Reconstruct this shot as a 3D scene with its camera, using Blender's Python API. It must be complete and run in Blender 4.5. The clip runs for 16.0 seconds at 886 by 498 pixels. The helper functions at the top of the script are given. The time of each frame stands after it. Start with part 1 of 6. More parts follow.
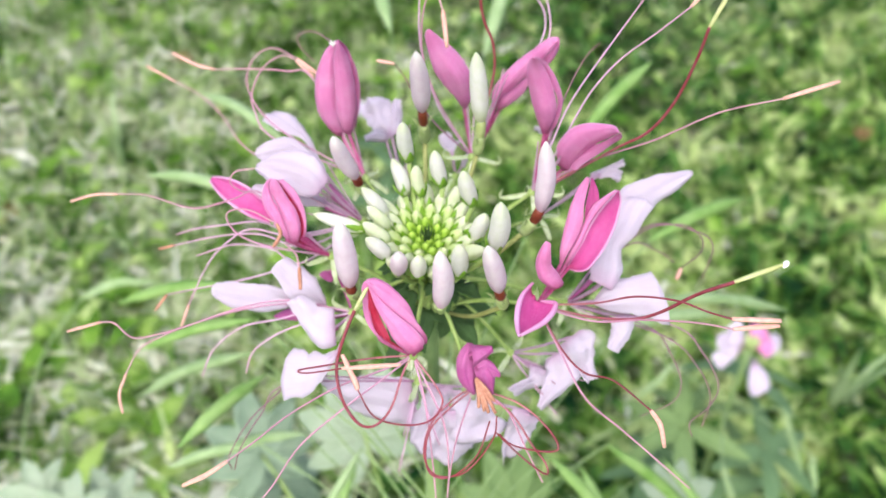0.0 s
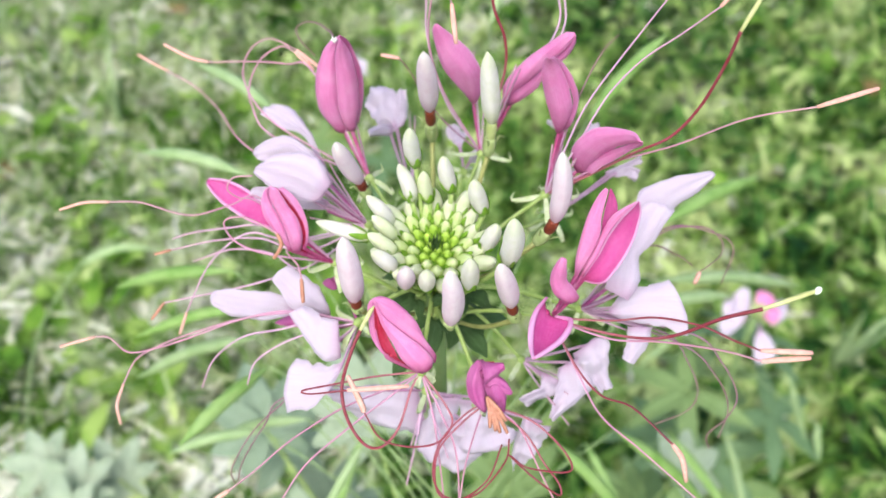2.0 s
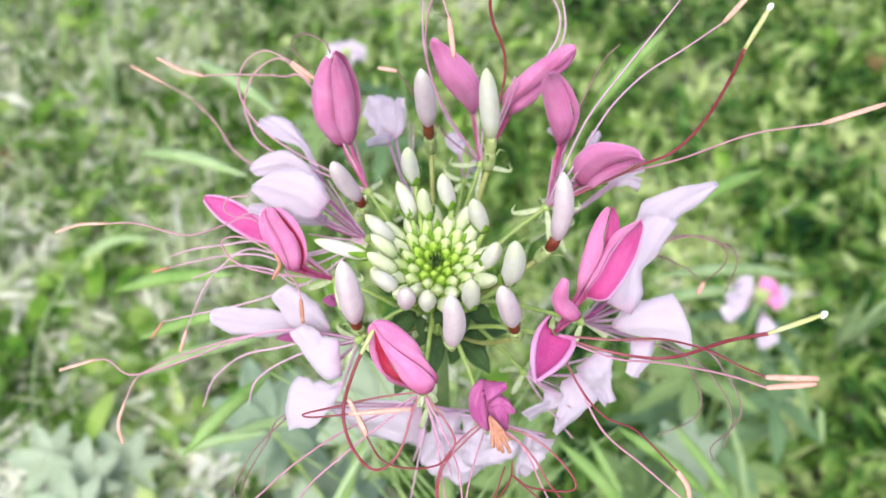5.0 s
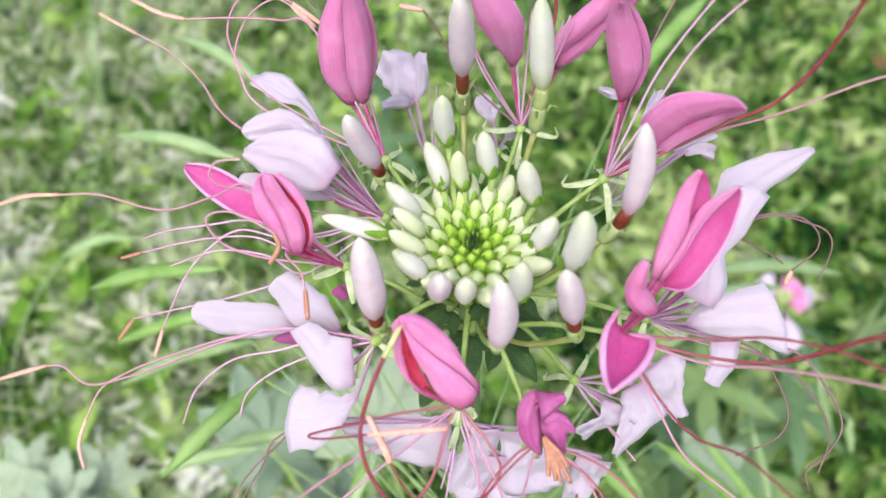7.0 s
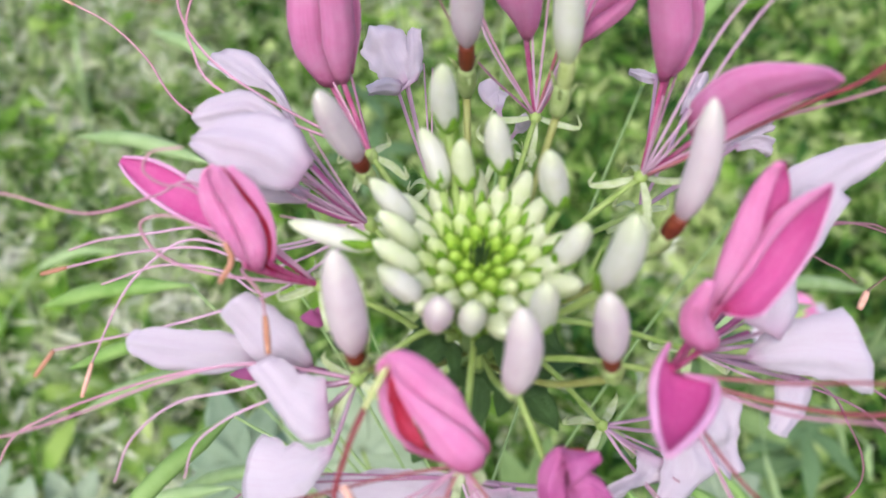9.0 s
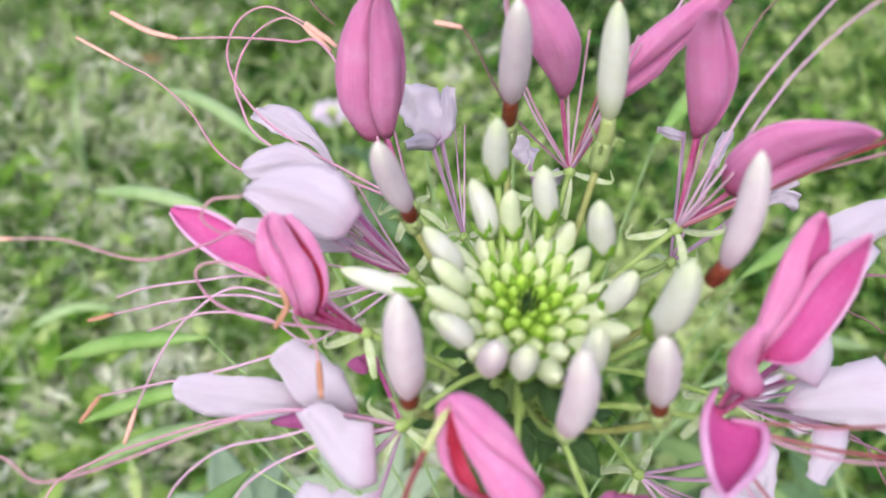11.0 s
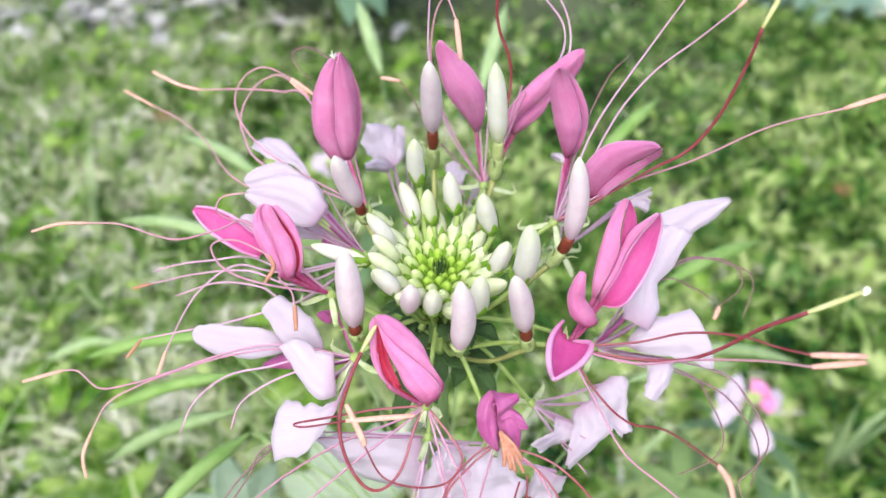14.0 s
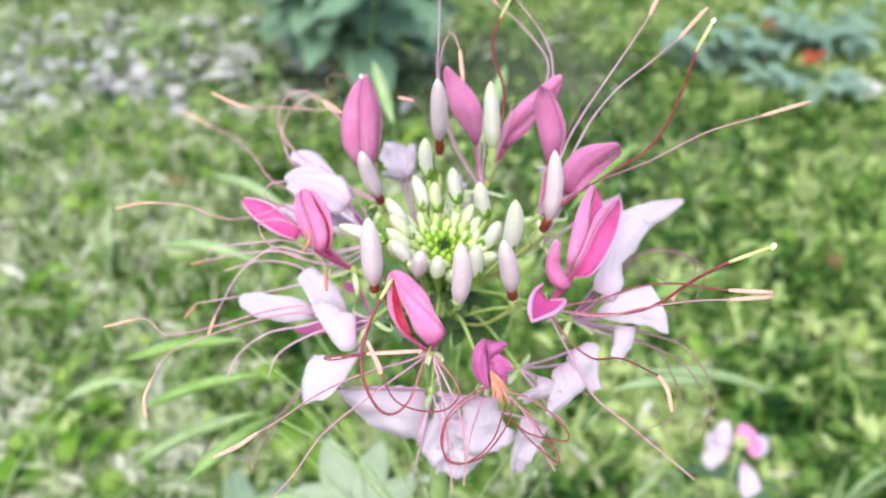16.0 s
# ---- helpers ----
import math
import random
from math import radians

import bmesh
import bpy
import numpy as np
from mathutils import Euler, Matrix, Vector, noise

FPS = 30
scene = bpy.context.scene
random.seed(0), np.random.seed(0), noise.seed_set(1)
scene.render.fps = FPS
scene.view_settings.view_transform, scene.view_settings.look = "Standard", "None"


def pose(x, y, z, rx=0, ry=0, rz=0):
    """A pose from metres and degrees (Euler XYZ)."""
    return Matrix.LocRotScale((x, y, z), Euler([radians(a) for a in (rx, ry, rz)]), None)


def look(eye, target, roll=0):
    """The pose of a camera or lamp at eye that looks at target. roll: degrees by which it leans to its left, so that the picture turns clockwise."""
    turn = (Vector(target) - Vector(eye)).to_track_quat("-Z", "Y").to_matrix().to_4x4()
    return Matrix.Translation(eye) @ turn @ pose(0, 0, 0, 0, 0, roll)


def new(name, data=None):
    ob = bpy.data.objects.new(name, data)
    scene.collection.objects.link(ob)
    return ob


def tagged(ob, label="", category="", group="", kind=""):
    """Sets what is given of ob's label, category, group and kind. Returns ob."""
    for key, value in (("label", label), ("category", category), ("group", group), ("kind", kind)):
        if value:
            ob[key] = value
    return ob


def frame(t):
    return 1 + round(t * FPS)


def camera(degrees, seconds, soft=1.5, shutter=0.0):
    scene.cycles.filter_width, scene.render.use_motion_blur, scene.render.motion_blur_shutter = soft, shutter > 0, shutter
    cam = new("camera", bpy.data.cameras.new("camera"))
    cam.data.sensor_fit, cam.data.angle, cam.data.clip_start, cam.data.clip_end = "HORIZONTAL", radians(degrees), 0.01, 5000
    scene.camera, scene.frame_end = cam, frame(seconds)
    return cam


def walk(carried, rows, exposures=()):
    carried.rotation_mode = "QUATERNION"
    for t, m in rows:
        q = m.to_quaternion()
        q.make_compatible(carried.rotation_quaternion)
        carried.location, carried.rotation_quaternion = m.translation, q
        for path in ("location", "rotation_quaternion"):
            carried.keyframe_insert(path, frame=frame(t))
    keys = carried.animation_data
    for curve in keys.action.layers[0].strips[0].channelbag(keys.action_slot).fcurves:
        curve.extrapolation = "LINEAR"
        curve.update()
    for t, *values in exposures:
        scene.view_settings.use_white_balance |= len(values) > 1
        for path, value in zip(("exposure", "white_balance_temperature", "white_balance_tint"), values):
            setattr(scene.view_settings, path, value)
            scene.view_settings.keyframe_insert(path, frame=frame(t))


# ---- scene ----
# A spider flower in bloom over a lawn, filmed from a hand's width to two.
cam = camera(57.2, 16.0)
cam.data.dof.use_dof = True
cam.data.dof.focus_distance = 0.193
cam.data.dof.aperture_fstop = 13.0
EYE, TILT = 0.94, -41.0
ROWS = [
    (0, 0.0025, 0.0003, 0.0024, -0.03, 0.05, 0.00),
    (0.5, 0.0017, 0.0007, 0.0056, 0.01, -0.91, 0.01),
    (1, 0.0012, 0.0073, 0.0101, 0.04, -1.82, 0.05),
    (1.5, 0.0034, 0.0098, 0.0205, 0.11, -2.77, 0.07),
    (2, 0.0003, 0.0119, 0.0190, 0.03, -3.57, 0.09),
    (2.5, 0.0005, 0.0172, 0.0187, 0.02, -4.31, 0.17),
    (3, -0.0035, 0.0166, 0.0230, 0.00, -5.00, 0.39),
    (3.5, -0.0024, 0.0140, 0.0268, 0.13, -5.33, 0.57),
    (4, 0.0013, 0.0054, 0.0281, 0.20, -5.34, 0.73),
    (6.5, -0.0053, 0.0480, 0.0253, -0.16, -4.83, 0.85),
    (7, -0.0096, 0.0577, 0.0199, -0.44, -4.77, 0.78),
    (7.5, -0.0116, 0.0653, 0.0187, -0.41, -4.60, 0.63),
    (8, -0.0103, 0.0730, 0.0204, -0.43, -4.59, 0.66),
    (8.5, -0.0101, 0.0835, 0.0187, -0.61, -4.35, 0.73),
    (9, -0.0105, 0.0951, 0.0170, -0.97, -3.81, 0.61),
    (11.5, -0.0221, 0.0876, 0.0132, -1.83, 1.28, 0.26),
    (12, -0.0121, 0.0747, 0.0126, -1.85, 1.87, 0.38),
    (12.5, -0.0071, 0.0631, 0.0077, -1.82, 2.58, 0.34),
    (13, -0.0044, 0.0520, 0.0066, -1.78, 3.07, 0.54),
    (13.5, -0.0057, 0.0391, 0.0057, -1.69, 3.62, 0.49),
    (14, -0.0069, 0.0279, -0.0044, -1.57, 4.42, 0.38),
    (14.5, -0.0046, 0.0108, -0.0102, -1.53, 5.50, 0.08),
    (15, -0.0057, 0.0031, -0.0195, -1.52, 6.83, -0.16),
    (15.5, -0.0038, -0.0009, -0.0268, -1.48, 8.34, -0.41),
    (16, -0.0082, -0.0157, -0.0379, -1.48, 9.88, -0.58),
]
walk(cam, [(t, pose(0, 0, EYE, TILT, 0, 0) @ pose(x, y, z, 90 + pitch, roll, yaw)) for t, x, y, z, yaw, pitch, roll in ROWS],
     exposures=[(0.0, 0.82, 5950, 9), (4.0, 0.80, 5950, 9), (7.0, 0.73, 5950, 9), (9.0, 0.55, 5950, 9), (11.5, 0.62, 5950, 9), (13.0, 0.75, 5950, 9), (16.0, 0.88, 5950, 9)])

# ---- light: a bright, thinly veiled sky ----
SUN_EL, SUN_AZ = radians(54), radians(-162)
world = bpy.data.worlds.new("sky")
scene.world = world
world.use_nodes = True
wn = world.node_tree
wn.nodes.clear()
w_out = wn.nodes.new("ShaderNodeOutputWorld")
w_bg = wn.nodes.new("ShaderNodeBackground")
w_sky = wn.nodes.new("ShaderNodeTexSky")
w_sky.sky_type = "NISHITA"
w_sky.sun_disc = False
w_sky.sun_elevation = SUN_EL
w_sky.sun_rotation = SUN_AZ
w_sky.dust_density = 5.0
w_sky.air_density = 1.0
w_bg.inputs["Strength"].default_value = 0.15
wn.links.new(w_sky.outputs[0], w_bg.inputs[0])
wn.links.new(w_bg.outputs[0], w_out.inputs[0])
sun = new("sun", bpy.data.lights.new("sun", "SUN"))
sun.data.energy = 1.5
sun.data.angle = radians(80)
sun.data.color = (1.0, 0.96, 0.9)
sun_dir = Vector((math.sin(SUN_AZ) * math.cos(SUN_EL), math.cos(SUN_AZ) * math.cos(SUN_EL), math.sin(SUN_EL)))
sun.matrix_world = look(sun_dir * 20, (0, 0, 0))


# ---- materials ----
def shader(name, rough=0.5, translucent=0.0, spec=0.3):
    m = bpy.data.materials.new(name)
    m.use_nodes = True
    t = m.node_tree
    p = t.nodes["Principled BSDF"]
    p.inputs["Roughness"].default_value = rough
    p.inputs["Specular IOR Level"].default_value = spec
    tr = None
    if translucent > 0:
        tr = t.nodes.new("ShaderNodeBsdfTranslucent")
        mix = t.nodes.new("ShaderNodeMixShader")
        mix.inputs[0].default_value = translucent
        t.links.new(p.outputs[0], mix.inputs[1])
        t.links.new(tr.outputs[0], mix.inputs[2])
        t.links.new(mix.outputs[0], t.nodes["Material Output"].inputs[0])
    return m, t, p, tr


def colour_to(t, socket, p, tr):
    t.links.new(socket, p.inputs["Base Color"])
    if tr:
        t.links.new(socket, tr.inputs["Color"])


def mixed(t, fac, a, b, kind="MIX"):
    n = t.nodes.new("ShaderNodeMix")
    n.data_type = "RGBA"
    n.blend_type = kind
    for key, v in ((0, fac), (6, a), (7, b)):
        if isinstance(v, (int, float)):
            n.inputs[key].default_value = v
        elif isinstance(v, tuple):
            n.inputs[key].default_value = (*v, 1)
        else:
            t.links.new(v, n.inputs[key])
    return n.outputs[2]


def noise_at(t, scale, detail=3, rough=0.55, uv=False, squash=None):
    c = t.nodes.new("ShaderNodeTexCoord")
    n = t.nodes.new("ShaderNodeTexNoise")
    n.inputs["Scale"].default_value = scale
    n.inputs["Detail"].default_value = detail
    n.inputs["Roughness"].default_value = rough
    src = c.outputs["UV"] if uv else c.outputs["Object"]
    if squash:
        mp = t.nodes.new("ShaderNodeMapping")
        mp.inputs["Scale"].default_value = squash
        t.links.new(src, mp.inputs[0])
        src = mp.outputs[0]
    t.links.new(src, n.inputs["Vector"])
    return n.outputs[0]


def ramp(t, src, *stops):
    n = t.nodes.new("ShaderNodeValToRGB")
    while len(n.color_ramp.elements) < len(stops):
        n.color_ramp.elements.new(0.5)
    for e, (pos, col) in zip(n.color_ramp.elements, stops):
        e.position, e.color = pos, (*col, 1) if isinstance(col, tuple) else (col, col, col, 1)
    t.links.new(src, n.inputs[0])
    return n.outputs[0]


def uv_axis(t, axis):
    c = t.nodes.new("ShaderNodeTexCoord")
    s = t.nodes.new("ShaderNodeSeparateXYZ")
    t.links.new(c.outputs["UV"], s.inputs[0])
    return s.outputs[axis]


def bumped(t, p, height, strength=0.2, distance=0.0004):
    b = t.nodes.new("ShaderNodeBump")
    b.inputs["Strength"].default_value = strength
    b.inputs["Distance"].default_value = distance
    t.links.new(height, b.inputs["Height"])
    t.links.new(b.outputs[0], p.inputs["Normal"])


def island(t):
    return t.nodes.new("ShaderNodeNewGeometry").outputs["Random Per Island"]


def petal_material(name, base, blade, rim, translucent, vein=0.22, relief=0.22):
    """Along a petal (u): the claw's colour, the blade's; across it (v): fine lengthwise veins; pale bloom in clouds."""
    m, t, p, tr = shader(name, 0.5, translucent, 0.25)
    along = ramp(t, uv_axis(t, 0), (0.0, base), (0.24, base), (0.42, blade), (1.0, blade))
    veins = noise_at(t, 9, 4, 0.65, True, (0.30, 6.0, 1.0))
    tone = mixed(t, ramp(t, veins, (0.46, 0.0), (0.66, vein)), along, base)
    cloud = noise_at(t, 130, 3)
    tone = mixed(t, ramp(t, cloud, (0.42, 0.0), (0.68, 0.28)), tone, rim)
    fine = noise_at(t, 900, 2)
    tone = mixed(t, ramp(t, fine, (0.45, 0.0), (0.72, 0.15)), tone, rim)
    edge = ramp(t, uv_axis(t, 1), (0.0, 0.6), (0.04, 0.0), (0.96, 0.0), (1.0, 0.6))
    colour_to(t, mixed(t, edge, tone, rim), p, tr)
    grain = noise_at(t, 2200, 2)
    both = t.nodes.new("ShaderNodeMath")
    both.operation = "MULTIPLY_ADD"
    t.links.new(grain, both.inputs[0])
    both.inputs[1].default_value = 0.05
    t.links.new(veins, both.inputs[2])
    bumped(t, p, both.outputs[0], relief, 0.0012)
    t.links.new(ramp(t, cloud, (0.3, 0.38), (0.7, 0.62)), p.inputs["Roughness"])
    return m


PINK_OUT = petal_material("petal_pink_outside", (0.50, 0.065, 0.22), (0.84, 0.305, 0.595), (0.89, 0.56, 0.765), 0.36, 0.34, 0.35)
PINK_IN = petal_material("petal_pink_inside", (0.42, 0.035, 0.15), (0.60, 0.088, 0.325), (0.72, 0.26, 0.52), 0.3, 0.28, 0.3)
PINK_RIM = petal_material("petal_rolled_rim", (0.72, 0.28, 0.54), (0.77, 0.40, 0.64), (0.82, 0.58, 0.76), 0.3)
RED_IN = petal_material("petal_red_inside", (0.42, 0.015, 0.04), (0.50, 0.022, 0.06), (0.66, 0.15, 0.28), 0.2)
WHITE_OUT = petal_material("petal_pale", (0.58, 0.35, 0.52), (0.725, 0.64, 0.735), (0.77, 0.70, 0.78), 0.4, 0.24, 0.45)
MAGENTA = petal_material("petal_magenta", (0.32, 0.045, 0.18), (0.43, 0.09, 0.28), (0.58, 0.27, 0.46), 0.2)


def bud_material(name, low, mid, tip):
    m, t, p, tr = shader(name, 0.5, 0.3, 0.22)
    tone = ramp(t, uv_axis(t, 0), (0.0, low), (0.35, mid), (0.75, mid), (1.0, tip))
    spots = noise_at(t, 420, 3)
    tone = mixed(t, ramp(t, spots, (0.45, 0.0), (0.72, 0.30)), tone, low)
    gloss = tip if tip[1] > 1.25 * tip[0] else (0.74, 0.68, 0.66)
    veins = noise_at(t, 8, 3, 0.6, True, (0.5, 4.0, 1.0))
    colour_to(t, mixed(t, ramp(t, veins, (0.4, 0.0), (0.75, 0.30)), tone, gloss), p, tr)
    bumped(t, p, veins, 0.3, 0.0009)
    return m


BUD_PINK = bud_material("bud_blush", (0.60, 0.39, 0.49), (0.75, 0.63, 0.685), (0.76, 0.72, 0.64))
BUD_WHITE = bud_material("bud_cream", (0.52, 0.58, 0.27), (0.74, 0.73, 0.65), (0.66, 0.71, 0.46))
BUD_PALE_LIME = bud_material("bud_pale_lime", (0.42, 0.56, 0.10), (0.68, 0.73, 0.46), (0.74, 0.78, 0.54))
BUD_LIME = bud_material("bud_lime", (0.38, 0.55, 0.06), (0.57, 0.69, 0.24), (0.66, 0.75, 0.38))
BUD_GREEN = bud_material("bud_green", (0.20, 0.40, 0.012), (0.36, 0.56, 0.05), (0.48, 0.66, 0.12))


def plain(name, a, b, scale=200, rough=0.5, translucent=0.0, spec=0.3, bump=0.15):
    m, t, p, tr = shader(name, rough, translucent, spec)
    n = noise_at(t, scale, 4)
    colour_to(t, ramp(t, n, (0.3, a), (0.7, b)), p, tr)
    bumped(t, p, n, bump, 0.0004)
    return m


def along(name, *stops, rough=0.45):
    m, t, p, tr = shader(name, rough, 0.0, 0.35)
    n = noise_at(t, 300, 3)
    colour_to(t, mixed(t, ramp(t, n, (0.4, 0.0), (0.8, 0.25)), ramp(t, uv_axis(t, 0), *stops), (0.42, 0.24, 0.28)), p, tr)
    return m


FIL_PINK = along("filament_pink", (0.0, (0.56, 0.30, 0.44)), (0.5, (0.44, 0.20, 0.28)), (1.0, (0.50, 0.28, 0.31)))
FIL_MAUVE = along("filament_mauve", (0.0, (0.62, 0.42, 0.57)), (0.6, (0.56, 0.34, 0.48)), (1.0, (0.46, 0.26, 0.34)))
FIL_RED = along("filament_red", (0.0, (0.42, 0.17, 0.19)), (0.4, (0.24, 0.03, 0.045)), (1.0, (0.19, 0.022, 0.032)))
FIL_DARK = along("filament_brown", (0.0, (0.34, 0.15, 0.27)), (0.4, (0.20, 0.09, 0.12)), (1.0, (0.16, 0.09, 0.07)))
ANTHER = plain("anther_salmon", (0.56, 0.29, 0.22), (0.66, 0.40, 0.32), 900, 0.7)
ANTHER_BROWN = plain("anther_rust", (0.34, 0.14, 0.08), (0.47, 0.24, 0.16), 900, 0.7)
PISTIL = plain("pistil_lime", (0.36, 0.37, 0.12), (0.48, 0.50, 0.24), 600, 0.5)
KNOB = plain("stigma_white", (0.80, 0.80, 0.70), (0.86, 0.86, 0.80), 600, 0.6)
SEPAL = plain("sepal_green", (0.13, 0.28, 0.012), (0.24, 0.41, 0.04), 500, 0.45, 0.2)
CALYX = plain("calyx_green", (0.27, 0.36, 0.11), (0.42, 0.49, 0.22), 500, 0.5, 0.15)
SEPAL_PALE = plain("sepal_pale", (0.42, 0.52, 0.22), (0.62, 0.66, 0.46), 500, 0.5, 0.2)
CALYX_RED = plain("calyx_maroon", (0.08, 0.012, 0.008), (0.20, 0.045, 0.02), 300, 0.4)
NECK_GREEN = plain("neck_green", (0.30, 0.36, 0.10), (0.44, 0.50, 0.22), 500, 0.45, 0.15)
STALK = plain("flower_stalk", (0.24, 0.35, 0.07), (0.38, 0.48, 0.16), 400, 0.5, 0.1)
STALK_BROWN = plain("bud_stalk_brown", (0.24, 0.25, 0.07), (0.35, 0.37, 0.13), 400, 0.5, 0.1)
STEM = plain("stem_green", (0.20, 0.30, 0.10), (0.30, 0.40, 0.16), 150, 0.6)
POD = plain("pod_green", (0.17, 0.31, 0.06), (0.30, 0.44, 0.14), 90, 0.45, 0.2)
POD_PALE = plain("pod_pale", (0.26, 0.38, 0.15), (0.39, 0.50, 0.25), 90, 0.5, 0.2)


def leaf_material(name, a, b, rib, translucent=0.3):
    m, t, p, tr = shader(name, 0.5, translucent, 0.35)
    n = noise_at(t, 60, 4)
    side = noise_at(t, 6, 2, 0.5, True, (7.0, 1.0, 1.0))
    tone = mixed(t, ramp(t, side, (0.4, 0.0), (0.7, 0.4)), ramp(t, n, (0.3, a), (0.7, b)), rib)
    mid = ramp(t, uv_axis(t, 1), (0.46, 0.0), (0.5, 0.8), (0.54, 0.0))
    colour_to(t, mixed(t, mid, tone, rib), p, tr)
    bumped(t, p, side, 0.5, 0.002)
    return m


LEAF = leaf_material("leaf_green", (0.12, 0.21, 0.08), (0.17, 0.28, 0.12), (0.19, 0.30, 0.14))
LEAF_PALE = leaf_material("leaf_grey_green", (0.20, 0.29, 0.17), (0.28, 0.37, 0.24), (0.30, 0.38, 0.26))
LEAF_LIGHT = leaf_material("leaf_yellow_green", (0.18, 0.28, 0.08), (0.24, 0.35, 0.12), (0.26, 0.37, 0.14))
LEAF_BRIGHT = leaf_material("leaf_pale_lime", (0.31, 0.40, 0.24), (0.42, 0.50, 0.34), (0.43, 0.51, 0.35))
BRACT_AND_SHADE = leaf_material("bract_and_shade_green", (0.04, 0.09, 0.02), (0.07, 0.14, 0.035), (0.09, 0.17, 0.05), 0.2)
BUSH = leaf_material("bush_leaf", (0.13, 0.25, 0.145), (0.22, 0.36, 0.22), (0.26, 0.40, 0.25))
BLUE_LEAF = leaf_material("herb_blue_green", (0.17, 0.29, 0.20), (0.27, 0.40, 0.29), (0.32, 0.44, 0.33))
STONE = plain("stone_pale", (0.42, 0.39, 0.35), (0.56, 0.53, 0.49), 30, 0.85, 0.0, 0.2, 0.5)


def turf_material(name, stops, translucent=0.3, rough=0.55):
    """Blades and leaflets: one tone a blade, drifting in patches over the ground."""
    m, t, p, tr = shader(name, rough, translucent, 0.06)
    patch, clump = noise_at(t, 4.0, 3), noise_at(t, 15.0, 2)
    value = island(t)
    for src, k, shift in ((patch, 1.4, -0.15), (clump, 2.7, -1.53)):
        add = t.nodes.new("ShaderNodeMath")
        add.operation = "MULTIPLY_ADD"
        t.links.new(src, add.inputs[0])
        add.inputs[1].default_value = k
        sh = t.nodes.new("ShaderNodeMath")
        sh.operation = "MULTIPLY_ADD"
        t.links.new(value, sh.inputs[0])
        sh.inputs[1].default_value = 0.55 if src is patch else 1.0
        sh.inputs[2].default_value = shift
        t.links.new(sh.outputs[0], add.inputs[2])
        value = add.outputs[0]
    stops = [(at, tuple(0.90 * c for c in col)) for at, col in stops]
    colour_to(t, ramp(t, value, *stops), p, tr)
    return m


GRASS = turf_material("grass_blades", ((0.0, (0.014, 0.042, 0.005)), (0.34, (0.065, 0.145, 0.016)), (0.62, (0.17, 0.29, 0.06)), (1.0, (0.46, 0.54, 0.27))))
STRAW = turf_material("dry_grass", ((0.0, (0.36, 0.44, 0.17)), (0.4, (0.62, 0.65, 0.40)), (1.0, (0.86, 0.86, 0.72))))
# herb tones darkened to carry the shade behind the flower
DARK_SHADE_HERB = turf_material("dark_shade_herb", ((0.0, (0.004, 0.018, 0.004)), (0.40, (0.018, 0.062, 0.010)), (0.70, (0.06, 0.15, 0.028)), (1.0, (0.17, 0.30, 0.08))))
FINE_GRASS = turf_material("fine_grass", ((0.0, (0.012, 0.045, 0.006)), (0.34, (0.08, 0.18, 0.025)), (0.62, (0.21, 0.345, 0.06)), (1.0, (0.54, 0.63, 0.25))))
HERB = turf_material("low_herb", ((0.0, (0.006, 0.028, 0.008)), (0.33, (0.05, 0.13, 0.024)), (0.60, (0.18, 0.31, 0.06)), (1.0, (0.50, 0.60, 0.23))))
WEED = turf_material("broad_weeds", ((0.0, (0.06, 0.15, 0.015)), (0.5, (0.16, 0.30, 0.035)), (1.0, (0.36, 0.50, 0.12))))
LITTER = turf_material("leaf_litter", ((0.0, (0.15, 0.15, 0.13)), (0.5, (0.37, 0.365, 0.345)), (1.0, (0.52, 0.51, 0.49))), 0.0, 0.8)

m, t, p, tr = shader("soil_and_thatch", 0.9)
g1, g2, g3 = noise_at(t, 3.0, 4), noise_at(t, 28, 5), noise_at(t, 160, 4)
tone = ramp(t, g1, (0.35, (0.035, 0.055, 0.02)), (0.55, (0.055, 0.065, 0.03)), (0.7, (0.10, 0.095, 0.07)))
tone = mixed(t, ramp(t, g2, (0.4, 0.0), (0.65, 0.7)), tone, (0.07, 0.095, 0.035))
tone = mixed(t, ramp(t, g3, (0.55, 0.0), (0.75, 0.3)), tone, (0.22, 0.21, 0.16))
away = t.nodes.new("ShaderNodeVectorMath")
away.operation = "LENGTH"
t.links.new(t.nodes.new("ShaderNodeTexCoord").outputs["Object"], away.inputs[0])
edge = t.nodes.new("ShaderNodeMath")
edge.operation = "MULTIPLY_ADD"
edge.inputs[1].default_value = 0.25
t.links.new(away.outputs["Value"], edge.inputs[0])
t.links.new(g1, edge.inputs[2])
sward = ramp(t, g2, (0.35, (0.055, 0.115, 0.022)), (0.65, (0.15, 0.22, 0.065)))
tone = mixed(t, ramp(t, edge.outputs[0], (0.90, 0.0), (1.0, 0.9)), tone, sward)
colour_to(t, tone, p, tr)
bumped(t, p, g2, 0.6, 0.02)
SOIL = m
BLOOM_RED = plain("bloom_orange_red", (0.40, 0.05, 0.025), (0.52, 0.11, 0.05), 60, 0.5, 0.2)
DEAD_LEAF = plain("dead_leaf_brown", (0.22, 0.10, 0.05), (0.34, 0.18, 0.10), 60, 0.7)


# ---- building helpers; flower lengths are in centimetres from the crown of the head ----
HEAD = Vector((-0.002, 0.180, 0.793))
CM = 0.01


